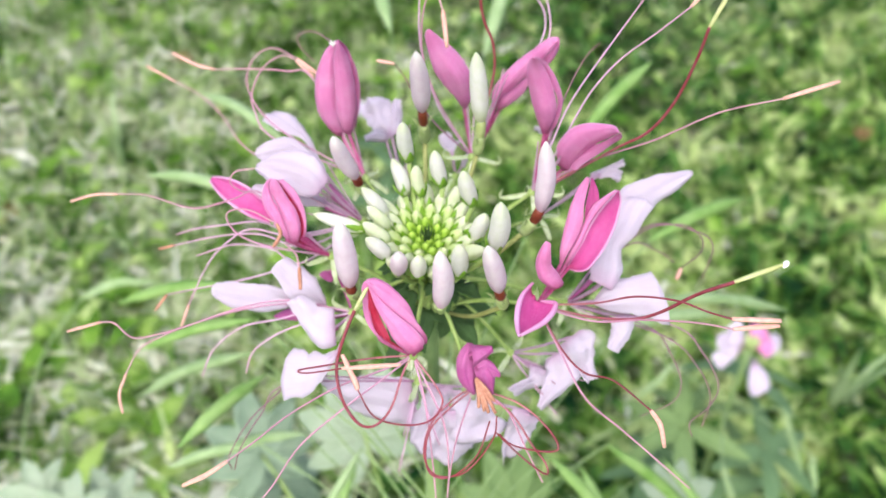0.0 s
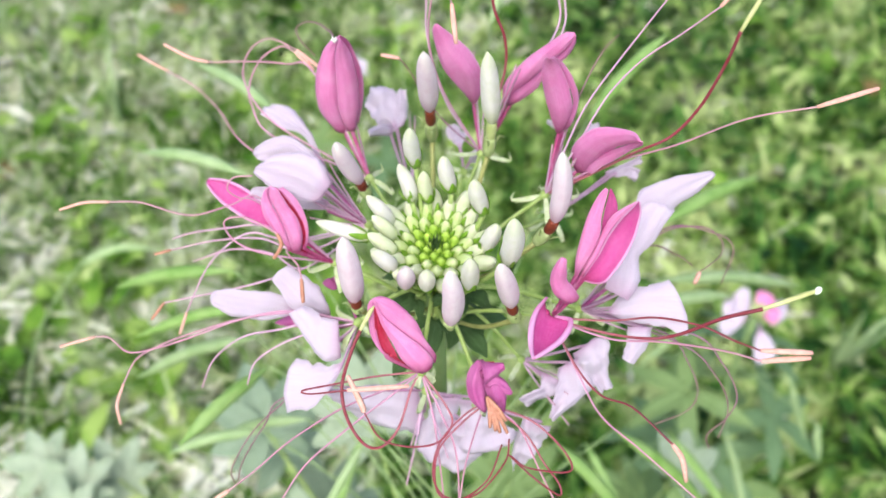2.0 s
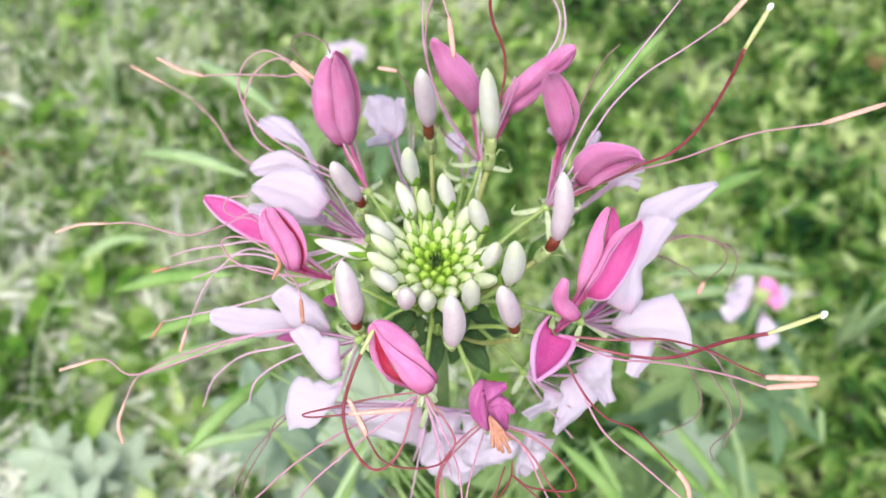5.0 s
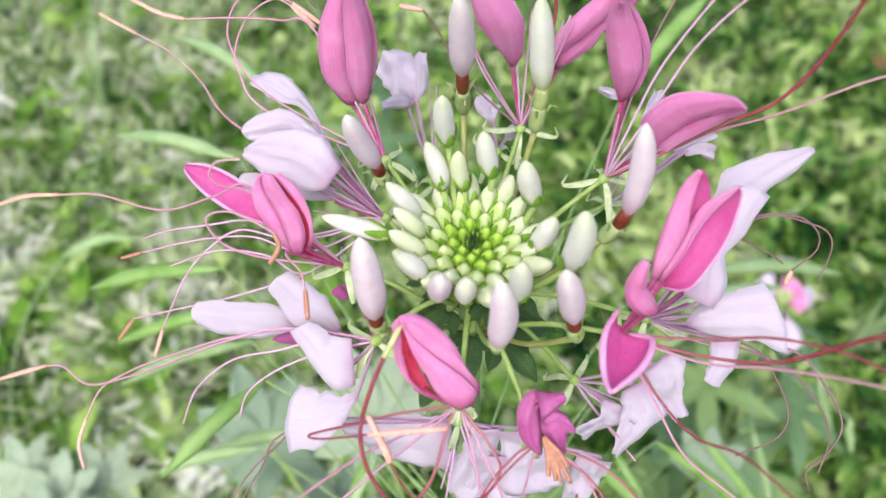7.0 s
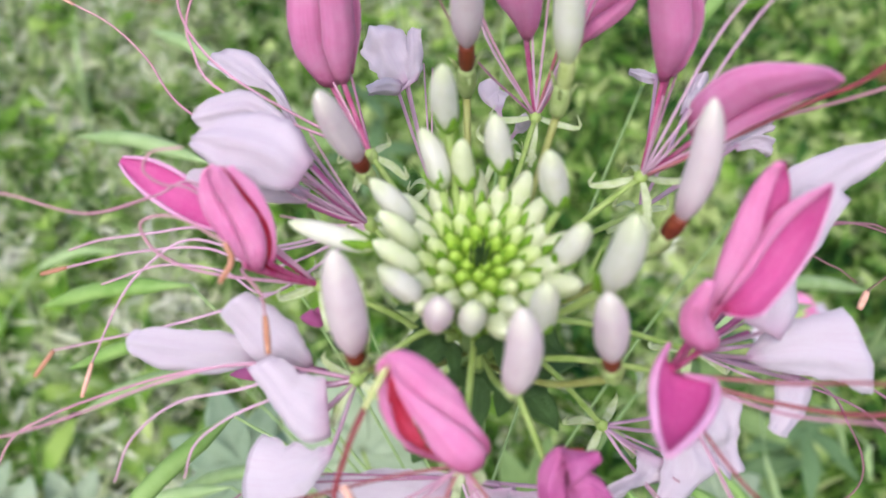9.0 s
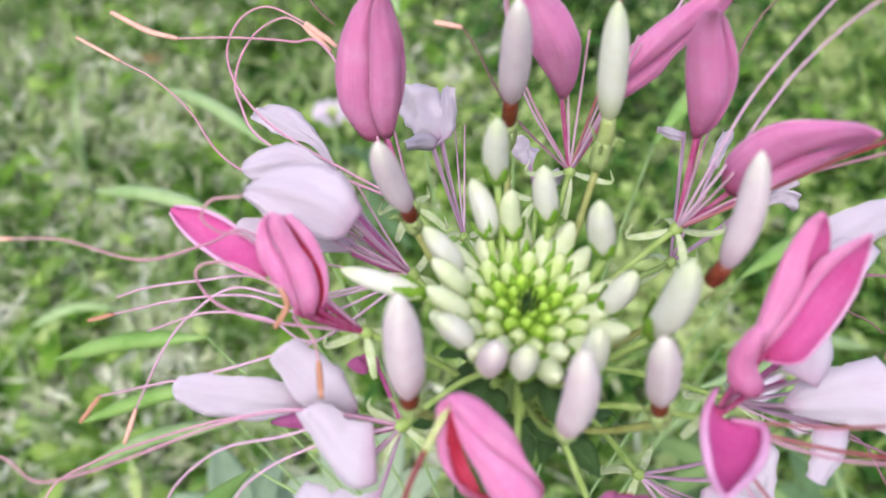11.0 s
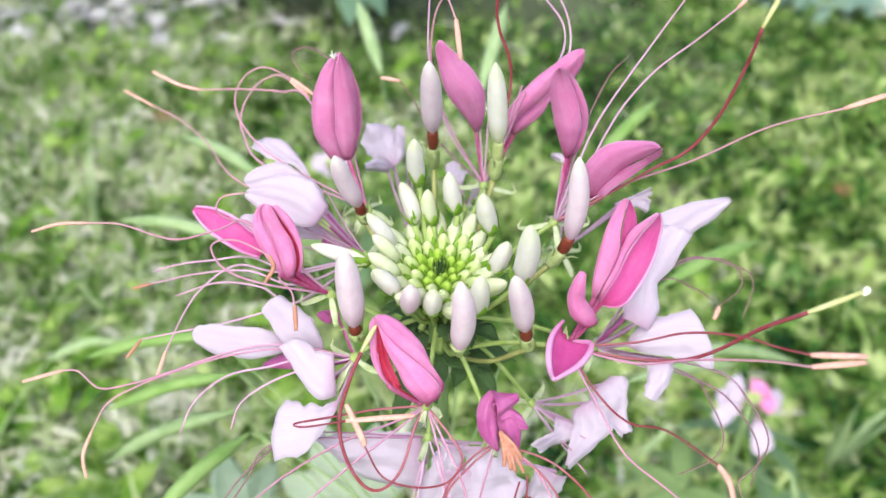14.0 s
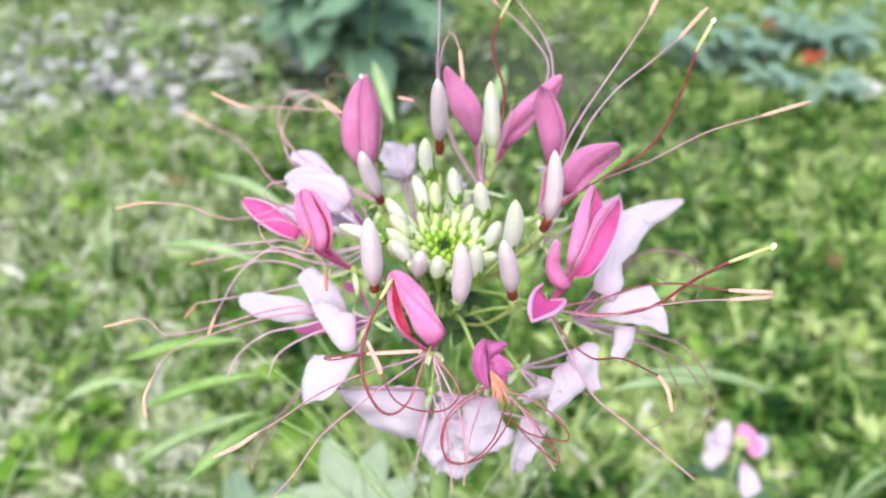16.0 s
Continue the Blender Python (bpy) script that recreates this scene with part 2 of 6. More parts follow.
def mesh_of(name, verts, faces, mats, uvs=None, slots=None, smooth=True):
    me = bpy.data.meshes.new(name)
    me.from_pydata([tuple(v) for v in verts], [], faces)
    for mt in mats if isinstance(mats, (list, tuple)) else [mats]:
        me.materials.append(mt)
    if uvs is not None:
        layer = me.uv_layers.new(name="UVMap")
        idx = np.empty(len(me.loops), np.int32)
        me.loops.foreach_get("vertex_index", idx)
        layer.data.foreach_set("uv", np.asarray(uvs, np.float32)[idx].ravel())
    if slots is not None:
        me.polygons.foreach_set("material_index", np.asarray(slots, np.int32))
    if smooth:
        me.polygons.foreach_set("use_smooth", np.ones(len(me.polygons), bool))
    me.update()
    return me


def part(name, me, parent, label=""):
    ob = new(name, me)
    ob.parent = parent
    return tagged(ob, label)


def spline(points, per=6):
    """A smooth line through the points (Catmull-Rom)."""
    q = [np.array(v, float) for v in points]
    if len(q) == 2:
        return [q[0] + (q[1] - q[0]) * s for s in np.linspace(0, 1, per + 1)]
    q = [2 * q[0] - q[1]] + q + [2 * q[-1] - q[-2]]
    out = []
    for i in range(1, len(q) - 2):
        a, b, c, d = q[i - 1:i + 3]
        for s in np.linspace(0, 1, per, endpoint=False):
            out.append(0.5 * (2 * b + (c - a) * s + (2 * a - 5 * b + 4 * c - d) * s * s + (3 * b - a - 3 * c + d) * s ** 3))
    out.append(q[-2])
    return out


def frames_on(line):
    """Tangent and two carried cross directions at each point of a line."""
    line = np.array(line)
    tan = np.gradient(line, axis=0)
    tan /= np.linalg.norm(tan, axis=1)[:, None] + 1e-12
    ref = np.array((0.0, 0.0, 1.0)) if abs(tan[0][2]) < 0.9 else np.array((0.0, 1.0, 0.0))
    a = np.cross(tan[0], ref)
    a /= np.linalg.norm(a)
    sides = []
    for tg in tan:
        a = a - tg * (a @ tg)
        a /= np.linalg.norm(a) + 1e-12
        sides.append((a.copy(), np.cross(tg, a)))
    return line, tan, sides


def tube(points, radius, sides=6, per=6, lobes=0.0, flat=1.0):
    """A swept round bar; radius is a number or a function of 0..1. Returns verts, faces, uvs in the points' unit."""
    line, tan, cross = frames_on(spline(points, per))
    n = len(line)
    verts, uvs, faces = [], [], []
    for i, (c, (a, b)) in enumerate(zip(line, cross)):
        s = i / (n - 1)
        r = radius(s) if callable(radius) else radius
        for k in range(sides):
            w = 2 * math.pi * k / sides
            rr = r * (1 + lobes * math.cos(4 * w))
            verts.append(c + a * rr * math.cos(w) + b * rr * math.sin(w) * flat)
            uvs.append((s, k / sides))
    for i in range(n - 1):
        for k in range(sides):
            j = (k + 1) % sides
            faces.append((i * sides + k, i * sides + j, (i + 1) * sides + j, (i + 1) * sides + k))
    faces.append(tuple(range(sides - 1, -1, -1)))
    faces.append(tuple((n - 1) * sides + k for k in range(sides)))
    return verts, faces, uvs


def joined(*pieces):
    verts, faces, uvs = [], [], []
    for v, f, u in pieces:
        k = len(verts)
        verts += list(v)
        uvs += list(u)
        faces += [tuple(i + k for i in face) for face in f]
    return verts, faces, uvs


def in_place(verts, origin=None):
    """Centimetres from the crown, to metres from the plant's foot."""
    o = HEAD if origin is None else origin
    return [(v[0] * CM, v[1] * CM, v[2] * CM + o[2]) for v in verts]


def unit(v):
    v = np.array(v, float)
    return v / (np.linalg.norm(v) + 1e-12)


def bud_profile(s):
    return max(0.04, (1 - abs(2 * s - 1.0) ** 2.8)) ** 0.62 * (1.0 - 0.17 * s)


def young_profile(s):
    return max(0.03, math.sin(math.pi * (0.10 + 0.90 * s ** 0.85))) ** 0.45 * (1.0 - 0.04 * s)


def blade_sheet(points, width, face, cup=0.0, claw=0.0, shape="petal", thick=0.022, ripple=0.0, twist=0.0, crumple=0.0, neck=0.05, per=6, across=8, seed=0):
    """A thin leaf-like sheet along a line: half-width by shape, edges bent towards face by cup radians, with two skins."""
    line = np.array(spline(points, per))
    n = len(line)
    tan = np.gradient(line, axis=0)
    tan /= np.linalg.norm(tan, axis=1)[:, None] + 1e-12
    rnd = random.Random(seed)
    ph = rnd.uniform(0, 6.28)
    top, bot, uvs = [], [], []
    dist = np.r_[0, np.cumsum(np.linalg.norm(np.diff(line, axis=0), axis=1))]
    dist /= dist[-1]
    for c, tg, s in zip(line, tan, dist):
        side = unit(np.cross(unit(face), tg))
        nor = np.cross(tg, side)
        if twist:
            w = twist * (s - 0.5)
            side, nor = side * math.cos(w) + nor * math.sin(w), nor * math.cos(w) - side * math.sin(w)
        q = (s - claw) / (1 - claw)
        if q <= 0:
            h, bend = neck, 1.2
        else:
            if shape == "petal":
                h = 0.5 * width * max(0.0, math.sin(math.pi * (0.04 + 0.96 * q) ** 0.85)) ** 0.72
            elif shape == "tongue":
                h = 0.5 * width * (0.26 + 0.78 * math.sin(math.pi * min(0.5, 0.62 * q))) * max(0.30, 1 - q ** 12) ** 0.5
            elif shape == "sepal":
                h = 0.5 * width * max(0.0, 1 - q) ** 0.62
            else:
                h = 0.5 * width * max(0.0, math.sin(math.pi * (0.02 + 0.98 * q) ** 0.75)) ** 1.1
            bend = cup * min(1.0, 0.35 + q * 1.6)
            if shape == "tongue":
                h *= 1.0 + 0.10 * math.sin(7 * q + ph) * q
            h = max(h, 0.03 * width) * (bend / math.sin(bend) if 1e-3 < abs(bend) < 1.5 else 1.0)
        for k in range(across + 1):
            u = 2 * k / across - 1
            f = u * bend
            x = h * (math.sin(f) / bend if abs(bend) > 1e-3 else u)
            z = h * ((1 - math.cos(f)) / bend if abs(bend) > 1e-3 else 0.0)
            z += ripple * h * u * u * math.sin(9 * s + ph + 2.0 * u)
            v = c + side * x + nor * z
            if crumple and q > 0:
                w = Vector(v * 2.1) + Vector((seed * 3.7, 0, 0))
                fine = noise.noise(w * 2.7) * 0.35
                if shape == "tongue" and q > 0.8:
                    v = v + tg * (q - 0.8) * 5 * 0.10 * width * noise.noise(Vector((2.2 * u, seed * 5.3, 0.0)))
                v = v + (nor * (noise.noise(w) + fine) + side * 0.5 * noise.noise(w + Vector((9, 4, 1)))) * crumple * min(1.0, 3 * q)
            top.append(v)
            bot.append(v - nor * thick * (1 - 0.6 * u * u))
            uvs.append((0.27 * s / claw if q <= 0 and claw > 0 else 0.27 + 0.73 * max(q, 0.0) if claw > 0 else float(s), k / across))
    m = across + 1
    verts = top + bot
    off = len(top)
    faces, slots = [], []
    for i in range(n - 1):
        for k in range(across):
            a, b, c2, d = i * m + k, i * m + k + 1, (i + 1) * m + k + 1, (i + 1) * m + k
            faces.append((a, b, c2, d))
            slots.append(0)
            faces.append((a + off, d + off, c2 + off, b + off))
            slots.append(1)
        for k in (0, across):
            a, d = i * m + k, (i + 1) * m + k
            faces.append((a, d, d + off, a + off) if k == 0 else (a, a + off, d + off, d))
            slots.append(0)
    for i in (0, n - 1):
        for k in range(across):
            a, b = i * m + k, i * m + k + 1
            faces.append((a, a + off, b + off, b) if i == 0 else (a, b, b + off, a + off))
            slots.append(0)
    return verts, [f[::-1] for f in faces], uvs + uvs, slots


CAMWARD = (0.0, -0.7, 0.7)

# ---- the ground ----
gm = bmesh.new()
bmesh.ops.create_grid(gm, x_segments=60, y_segments=60, size=2.0)
for v in gm.verts:
    r = max(abs(v.co.x), abs(v.co.y)) / 2.0
    v.co *= 1.0 + 1.0 * r ** 3 + 400 * max(0.0, r - 0.92) ** 1.2
    near = max(0.0, 1 - v.co.length / 9)
    v.co.z = near * 0.035 * (noise.noise(Vector((v.co.x * 1.3, v.co.y * 1.3, 0.0))) - 0.1)
gme = bpy.data.meshes.new("ground")
gm.to_mesh(gme)
gm.free()
gme.materials.append(SOIL)
gme.polygons.foreach_set("use_smooth", np.ones(len(gme.polygons), bool))
ground = tagged(new("ground", gme), "lawn soil with thatch and dry patches", "ground", kind="structure")
ground.location = (0, 1.5, 0)


def blades(name, count, area, density, length, width, lie, material, label, category, seed, leafy=False):
    """Many small blades or leaflets in one mesh: each a tapering strip that leans over."""
    rng = np.random.default_rng(seed)
    x0, x1, y0, y1 = area
    xs, ys = rng.uniform(x0, x1, count * 3), rng.uniform(y0, y1, count * 3)
    keep = rng.uniform(0, 1, count * 3) < np.array([density(a, b) for a, b in zip(xs, ys)])
    xs, ys = xs[keep][:count], ys[keep][:count]
    n = len(xs)
    L = rng.uniform(*length, n)
    W = rng.uniform(*width, n)
    az = rng.uniform(0, 2 * np.pi, n)
    el0 = rng.uniform(*lie, n)
    d = np.stack([np.cos(az), np.sin(az)], 1)
    sd = np.stack([-np.sin(az), np.cos(az), np.zeros(n)], 1)
    steps = 3
    pts = np.zeros((n, steps + 1, 3))
    pts[:, 0] = np.stack([xs, ys, rng.uniform(-0.01, 0.01, n) + (rng.uniform(0.0, 0.045, n) if leafy else 0)], 1)
    el = el0.copy()
    for k in range(steps):
        step = L / steps
        pts[:, k + 1, :2] = pts[:, k, :2] + d * (np.cos(el) * step)[:, None]
        pts[:, k + 1, 2] = pts[:, k, 2] + np.sin(el) * step
        el = el - rng.uniform(0.15, 0.55, n)
    prof = (0.55, 1.0, 0.85, 0.08) if leafy else (0.8, 1.0, 0.7, 0.06)
    roll = rng.uniform(-0.6, 0.6, n)
    up = np.zeros((n, 3))
    up[:, 2] = 1
    sv = sd * np.cos(roll)[:, None] + up * np.sin(roll)[:, None]
    V = np.zeros((n, (steps + 1) * 2, 3))
    for k in range(steps + 1):
        V[:, 2 * k] = pts[:, k] - sv * (W * prof[k] / 2)[:, None]
        V[:, 2 * k + 1] = pts[:, k] + sv * (W * prof[k] / 2)[:, None]
    base = (np.arange(n) * (steps + 1) * 2)[:, None, None]
    quad = np.array([[2 * k, 2 * k + 1, 2 * k + 3, 2 * k + 2] for k in range(steps)])[None]
    F = (base + quad).reshape(-1, 4)
    me = bpy.data.meshes.new(name)
    me.vertices.add(n * (steps + 1) * 2)
    me.vertices.foreach_set("co", V.ravel())
    me.loops.add(F.size)
    me.loops.foreach_set("vertex_index", F.ravel().astype(np.int32))
    me.polygons.add(len(F))
    me.polygons.foreach_set("loop_start", np.arange(0, F.size, 4, dtype=np.int32))
    me.update(calc_edges=True)
    me.materials.append(material)
    me.polygons.foreach_set("use_smooth", np.ones(len(F), bool))
    return tagged(new(name, me), label, category, kind="stuff")


def patchy(x, y, scale, shift):
    return noise.noise(Vector((x * scale + shift, y * scale, shift)))


def right_side(x, y):
    """0 on the thin grass, 1 on the dense herb carpet, with a wavering edge."""
    e = x + 0.14 - 0.10 * y + 0.25 * patchy(x, y, 1.7, 3.1)
    return min(1.0, max(0.0, 0.5 + e * 2.2))


def dry_side(x, y):
    """1 over the parched left of the lawn, 0 in its green middle."""
    return min(1.0, max(0.0, (-0.03 - x - 0.11 * y + 0.45 * patchy(x, y, 1.9, 5.5)) * 2.6))


def bare(x, y):
    """Where the lawn is thin: a strip at the far side and scattered spots."""
    far = min(1.0, max(0.0, (y - 2.1) * 3.0)) * min(1.0, max(0.0, (3.3 - y) * 2.0)) * min(1.0, max(0.0, 1.2 - right_side(x, y))) * (0.6 + 0.8 * patchy(x, y, 3.5, 1.3))
    return max(min(1.0, far * 1.1), min(1.0, max(0.0, patchy(x, y, 3.0, 7.7) * 2.2 - 0.25)))


def thin(x, y):
    """Thins the planting round the bush, dark soil standing in for its shadow, and on the bare soil beside it."""
    bush = min(1.0, max(0.0, 1.5 - math.hypot((x + 0.15) / 0.6, (y - 2.5) / 0.40)))
    soil = min(1.0, max(0.0, 1.6 - math.hypot((x - 0.36) / 0.34, (y - 2.85) / 0.72) + 0.5 * patchy(x, y, 4.0, 4.4)))
    return 1 - max(0.85 * bush, 0.93 * soil)


def dark_shade(x, y):
    """1 where darker leaves stand in for shade behind the flower, and on a small dark stand nearer; 0 in the open lawn.
    """
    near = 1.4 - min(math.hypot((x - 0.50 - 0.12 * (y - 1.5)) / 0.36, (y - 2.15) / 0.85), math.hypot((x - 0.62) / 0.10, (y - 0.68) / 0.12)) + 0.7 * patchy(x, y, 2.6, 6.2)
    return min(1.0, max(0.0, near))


FIELD = (-3.3, 3.5, -1.1, 5.3)


def fade(x, y):
    """Thins the planting out towards the field's border."""
    inside = min(x - FIELD[0], FIELD[1] - x, y - FIELD[2], FIELD[3] - y)
    return thin(x, y) * min(1.0, max(0.0, (inside - 0.25 + 0.6 * patchy(x, y, 1.6, 9.0)) * 1.3))


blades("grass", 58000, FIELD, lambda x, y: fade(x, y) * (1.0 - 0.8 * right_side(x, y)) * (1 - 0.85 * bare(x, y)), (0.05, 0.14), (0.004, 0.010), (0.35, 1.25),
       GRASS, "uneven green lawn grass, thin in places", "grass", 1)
blades("dry_grass", 72000, FIELD, lambda x, y: fade(x, y) * (0.04 + 0.96 * max(dry_side(x, y), 0.6 * bare(x, y)) * (0.35 if 2.15 < y < 3.2 and bare(x, y) > 0.3 else 1.0)), (0.05, 0.14), (0.005, 0.012), (0.0, 0.7),
       STRAW, "pale dry grass blades lying in the lawn", "grass", 2)
blades("low_herb", 36000, FIELD, lambda x, y: fade(x, y) * (0.08 + 0.92 * right_side(x, y)) * (1 - 0.8 * dark_shade(x, y)), (0.025, 0.06), (0.010, 0.022), (-0.2, 1.1),
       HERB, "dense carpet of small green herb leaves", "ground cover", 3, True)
blades("dark_shade_herb", 26000, FIELD, lambda x, y: fade(x, y) * dark_shade(x, y), (0.03, 0.08), (0.010, 0.020), (0.0, 1.2),
       DARK_SHADE_HERB, "dark green herb leaves, toned darker for the shade behind the flower", "ground cover", 7, True)
blades("fine_grass", 52000, FIELD, lambda x, y: fade(x, y) * (0.05 + 0.95 * right_side(x, y)) * (1 - 0.75 * dark_shade(x, y)), (0.05, 0.12), (0.004, 0.009), (0.3, 1.3),
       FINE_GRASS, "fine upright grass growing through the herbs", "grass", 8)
blades("broad_weeds", 11500, FIELD, lambda x, y: fade(x, y) * (1 - 0.8 * right_side(x, y)) * (1 - 0.8 * bare(x, y)) * (1.0 if patchy(x, y, 5.0, 2.0) > 0.05 else 0.15), (0.03, 0.07), (0.018, 0.04), (-0.1, 0.8),
       WEED, "broad-leaved weeds scattered through the lawn", "weeds", 6, True)
blades("leaf_litter", 20000, FIELD, lambda x, y: fade(x, y) * (bare(x, y) * min(1.0, max(0.15, (-0.25 - x) * 3)) if y > 2.1 else 0.03 * bare(x, y)) * (1 - right_side(x, y)) * min(1.0, max(0.0, (0.1 - x) * 4)), (0.04, 0.11), (0.025, 0.055), (-0.1, 0.15),
       LITTER, "pale grey dry leaves on thin ground", "leaf litter", 4, True)

# ---- the spider flower ----
plant = tagged(new("spider_flower"), "tall spider flower with pink and pale petals and white buds", "flower")
plant.location = (HEAD.x, HEAD.y, 0)


def put(name, data, mats, parent, label=""):
    v, f, u, *rest = data
    return part(name, mesh_of(name, in_place(v), f, mats, u, rest[0] if rest else None), parent, label)


stem = put("stem", tube([(0.3, 0.8, -79.6), (0.6, 1.0, -50), (0.25, 0.5, -20), (0.0, 0.1, -6), (0, 0, -0.6)], lambda s: 0.55 - 0.3 * s, 10, 8), STEM, plant)


def calyx_of(base, tip, width, parent, lobes=4, reach=0.42, material=None, turn=0.5, profile=bud_profile):
    """Pointed green sepals that clasp the lower part of a bud."""
    base, tip = np.array(base, float), np.array(tip, float)
    axis = unit(tip - base)
    size = np.linalg.norm(tip - base)
    ref = unit(np.cross(axis, (0.3, 0.9, 0.2)))
    other = np.cross(axis, ref)
    pieces = []
    for k in range(lobes):
        w = 2 * math.pi * (k + turn) / lobes
        out = ref * math.cos(w) + other * math.sin(w)
        at = [base + axis * size * s + out * (0.5 * width * profile(s) * 1.04 + lift) for s, lift in ((0.0, 0.012), (reach * 0.5, 0.016), (reach, 0.03))]
        v, f, u, sl = blade_sheet(at, width * 0.74, -out, 0.74, 0, "sepal", 0.016, per=4, across=4)
        pieces.append((v, f, u))
    put("calyx", joined(*pieces), material or SEPAL, parent)


def bud(base, tip, width, material, red=None, reach=0.40, stalk_to=None, bend=0.0, young=False, neck=None):
    """A closed bud, its calyx and its stalk down to the stem. red: the foot of a maroon neck and its green cup."""
    base, tip = np.array(base, float), np.array(tip, float)
    axis = tip - base
    if not young:
        bend = 0.09 * math.sin(7.3 * base[0] + 3.1 * tip[2])
    mid = (base + tip) / 2 + np.array((bend, -bend * 0.5, 0))
    ob = put("bud", tube([base, mid, tip], lambda s: 0.5 * width * (young_profile(s) if young else bud_profile(s)), 16, 7, 0.07 if young else 0.055), material, plant)
    foot = base
    if red is not None:
        red = np.array(red, float)
        half = base * 0.52 + red * 0.48
        put("neck", tube([base + unit(axis) * 0.12, (base + half) / 2, half], lambda s: 0.135 + 0.035 * math.sin(3.1 * s) - 0.03 * s, 10, 4), neck or CALYX_RED, ob)
        cup = put("calyx", tube([half - (red - half) * 0.15, (half + red) / 2, red], lambda s: 0.12 + 0.06 * math.sin(math.pi * (0.15 + 0.75 * s)), 10, 4, 0.06), CALYX, ob)
        ax = unit(half - red)
        ref = unit(np.cross(ax, (0.3, 0.9, 0.2)))
        for k in range(3):
            w = 2.1 * k + red[0]
            out = ref * math.cos(w) + np.cross(ax, ref) * math.sin(w)
            pts = [half - ax * 0.1 + out * 0.17, half + out * 0.26 + ax * 0.12, half + out * 0.42 + ax * (0.25 - 0.2 * (k % 2))]
            v, f, u, sl = blade_sheet(pts, 0.09, -out, 0.4, 0, "leaf", 0.02, per=3, across=3)
            put("sepal", (v, f, u), CALYX, ob)
        foot = red
    elif material is BUD_PINK:
        ax = unit(axis)
        cup = put("calyx", tube([base - ax * 0.16, base + ax * 0.02, base + ax * 0.16], lambda s: 0.10 + 0.11 * s, 10, 4, 0.05), CALYX, ob)
    else:
        calyx_of(base, tip, width, ob, 4, reach, profile=young_profile if young else bud_profile)
    rad = np.array((foot[0], foot[1], 0.0))
    z0 = min(foot[2] - 0.8, -0.8) - 0.35 * np.linalg.norm(rad)
    root = np.array((0.18 * unit(rad)[0], 0.18 * unit(rad)[1], z0)) if stalk_to is None else np.array(stalk_to, float)
    m1 = root * 0.45 + foot * 0.55 + np.array((0, 0, -0.12 * np.linalg.norm(foot - root)))
    put("stalk", tube([root, m1, foot], lambda s: 0.055 + 0.022 * s, 6, 5), STALK if red is None else STALK_BROWN, ob)
    return ob


# the small buds of the crown, in the spiral in which they grew; the crown leans to the front
LEAN = Matrix.Rotation(radians(14), 3, "X")
YOUNG = 54
for i in range(YOUNG):
    a = i * 2.39996 + 0.4
    grown = (i + 0.5) / YOUNG
    rho = 1.36 * grown ** 0.62
    w = 0.20 + 0.28 * grown ** 0.6
    lenb = 0.30 + 0.72 * grown
    out = Vector((math.cos(a), math.sin(a), 0))
    tilt = 0.05 + 0.72 * grown
    axis = LEAN @ (out * math.sin(tilt) + Vector((0, 0, math.cos(tilt))))
    b = LEAN @ (out * rho * 0.82 + Vector((0, 0, -0.40)))
    mat = BUD_GREEN if grown < 0.30 else BUD_LIME if grown < 0.62 else BUD_PALE_LIME
    bud(b, np.array(b) + np.array(axis) * lenb, w, mat, reach=0.92 - 0.34 * grown, stalk_to=(0, 0, -1.2 - grown), young=True)

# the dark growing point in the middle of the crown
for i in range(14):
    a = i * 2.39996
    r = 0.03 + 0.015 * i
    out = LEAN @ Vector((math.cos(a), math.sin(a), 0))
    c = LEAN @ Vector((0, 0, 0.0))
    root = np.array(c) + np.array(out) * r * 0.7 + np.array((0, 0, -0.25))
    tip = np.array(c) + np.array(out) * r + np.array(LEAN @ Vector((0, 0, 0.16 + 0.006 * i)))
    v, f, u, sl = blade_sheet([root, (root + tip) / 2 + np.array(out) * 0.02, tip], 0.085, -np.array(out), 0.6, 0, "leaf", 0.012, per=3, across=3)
    put("bract", (v, f, u), BRACT_AND_SHADE, plant)

# the larger buds round the crown, one by one
bud((-0.15, 3.15, 2.05), (-0.27, 2.27, 4.48), 0.58, BUD_PINK, red=(-0.10, 3.65, 0.75))
bud((1.58, 2.5, 2.05), (1.36, 2.39, 4.40), 0.54, BUD_WHITE, red=(1.50, 2.5, 1.05), stalk_to=(0.15, 0.2, -1.6), neck=NECK_GREEN)
bud((-0.51, 1.28, 1.58), (-0.63, 0.92, 3.10), 0.46, BUD_WHITE)
bud((3.12, -0.36, 1.02), (3.08, -0.42, 3.37), 0.53, BUD_PINK, red=(2.72, -0.25, 0.22))
bud((-2.06, -1.75, -0.50), (-2.2, -1.68, 1.78), 0.64, BUD_PINK, red=(-2.0, -1.72, -0.85))
bud((2.00, -1.85, -0.55), (1.58, -2.30, 1.48), 0.56, BUD_PINK, red=(2.14, -1.80, -1.15))
bud((1.82, -1.3, 0.40), (1.90, -1.80, 2.48), 0.58, BUD_WHITE)
bud((0.40, -2.40, -0.62), (0.37, -2.62, 1.58), 0.58, BUD_PINK)
bud((0.92, -1.30, -0.5), (0.90, -1.50, 0.85), 0.50, BUD_WHITE)
bud((-1.75, 0.25, -0.12), (-3.26, 0.50, 0.30), 0.44, BUD_WHITE)
bud((-1.18, 0.5, 0.12), (-1.79, 0.38, 1.33), 0.46, BUD_WHITE)
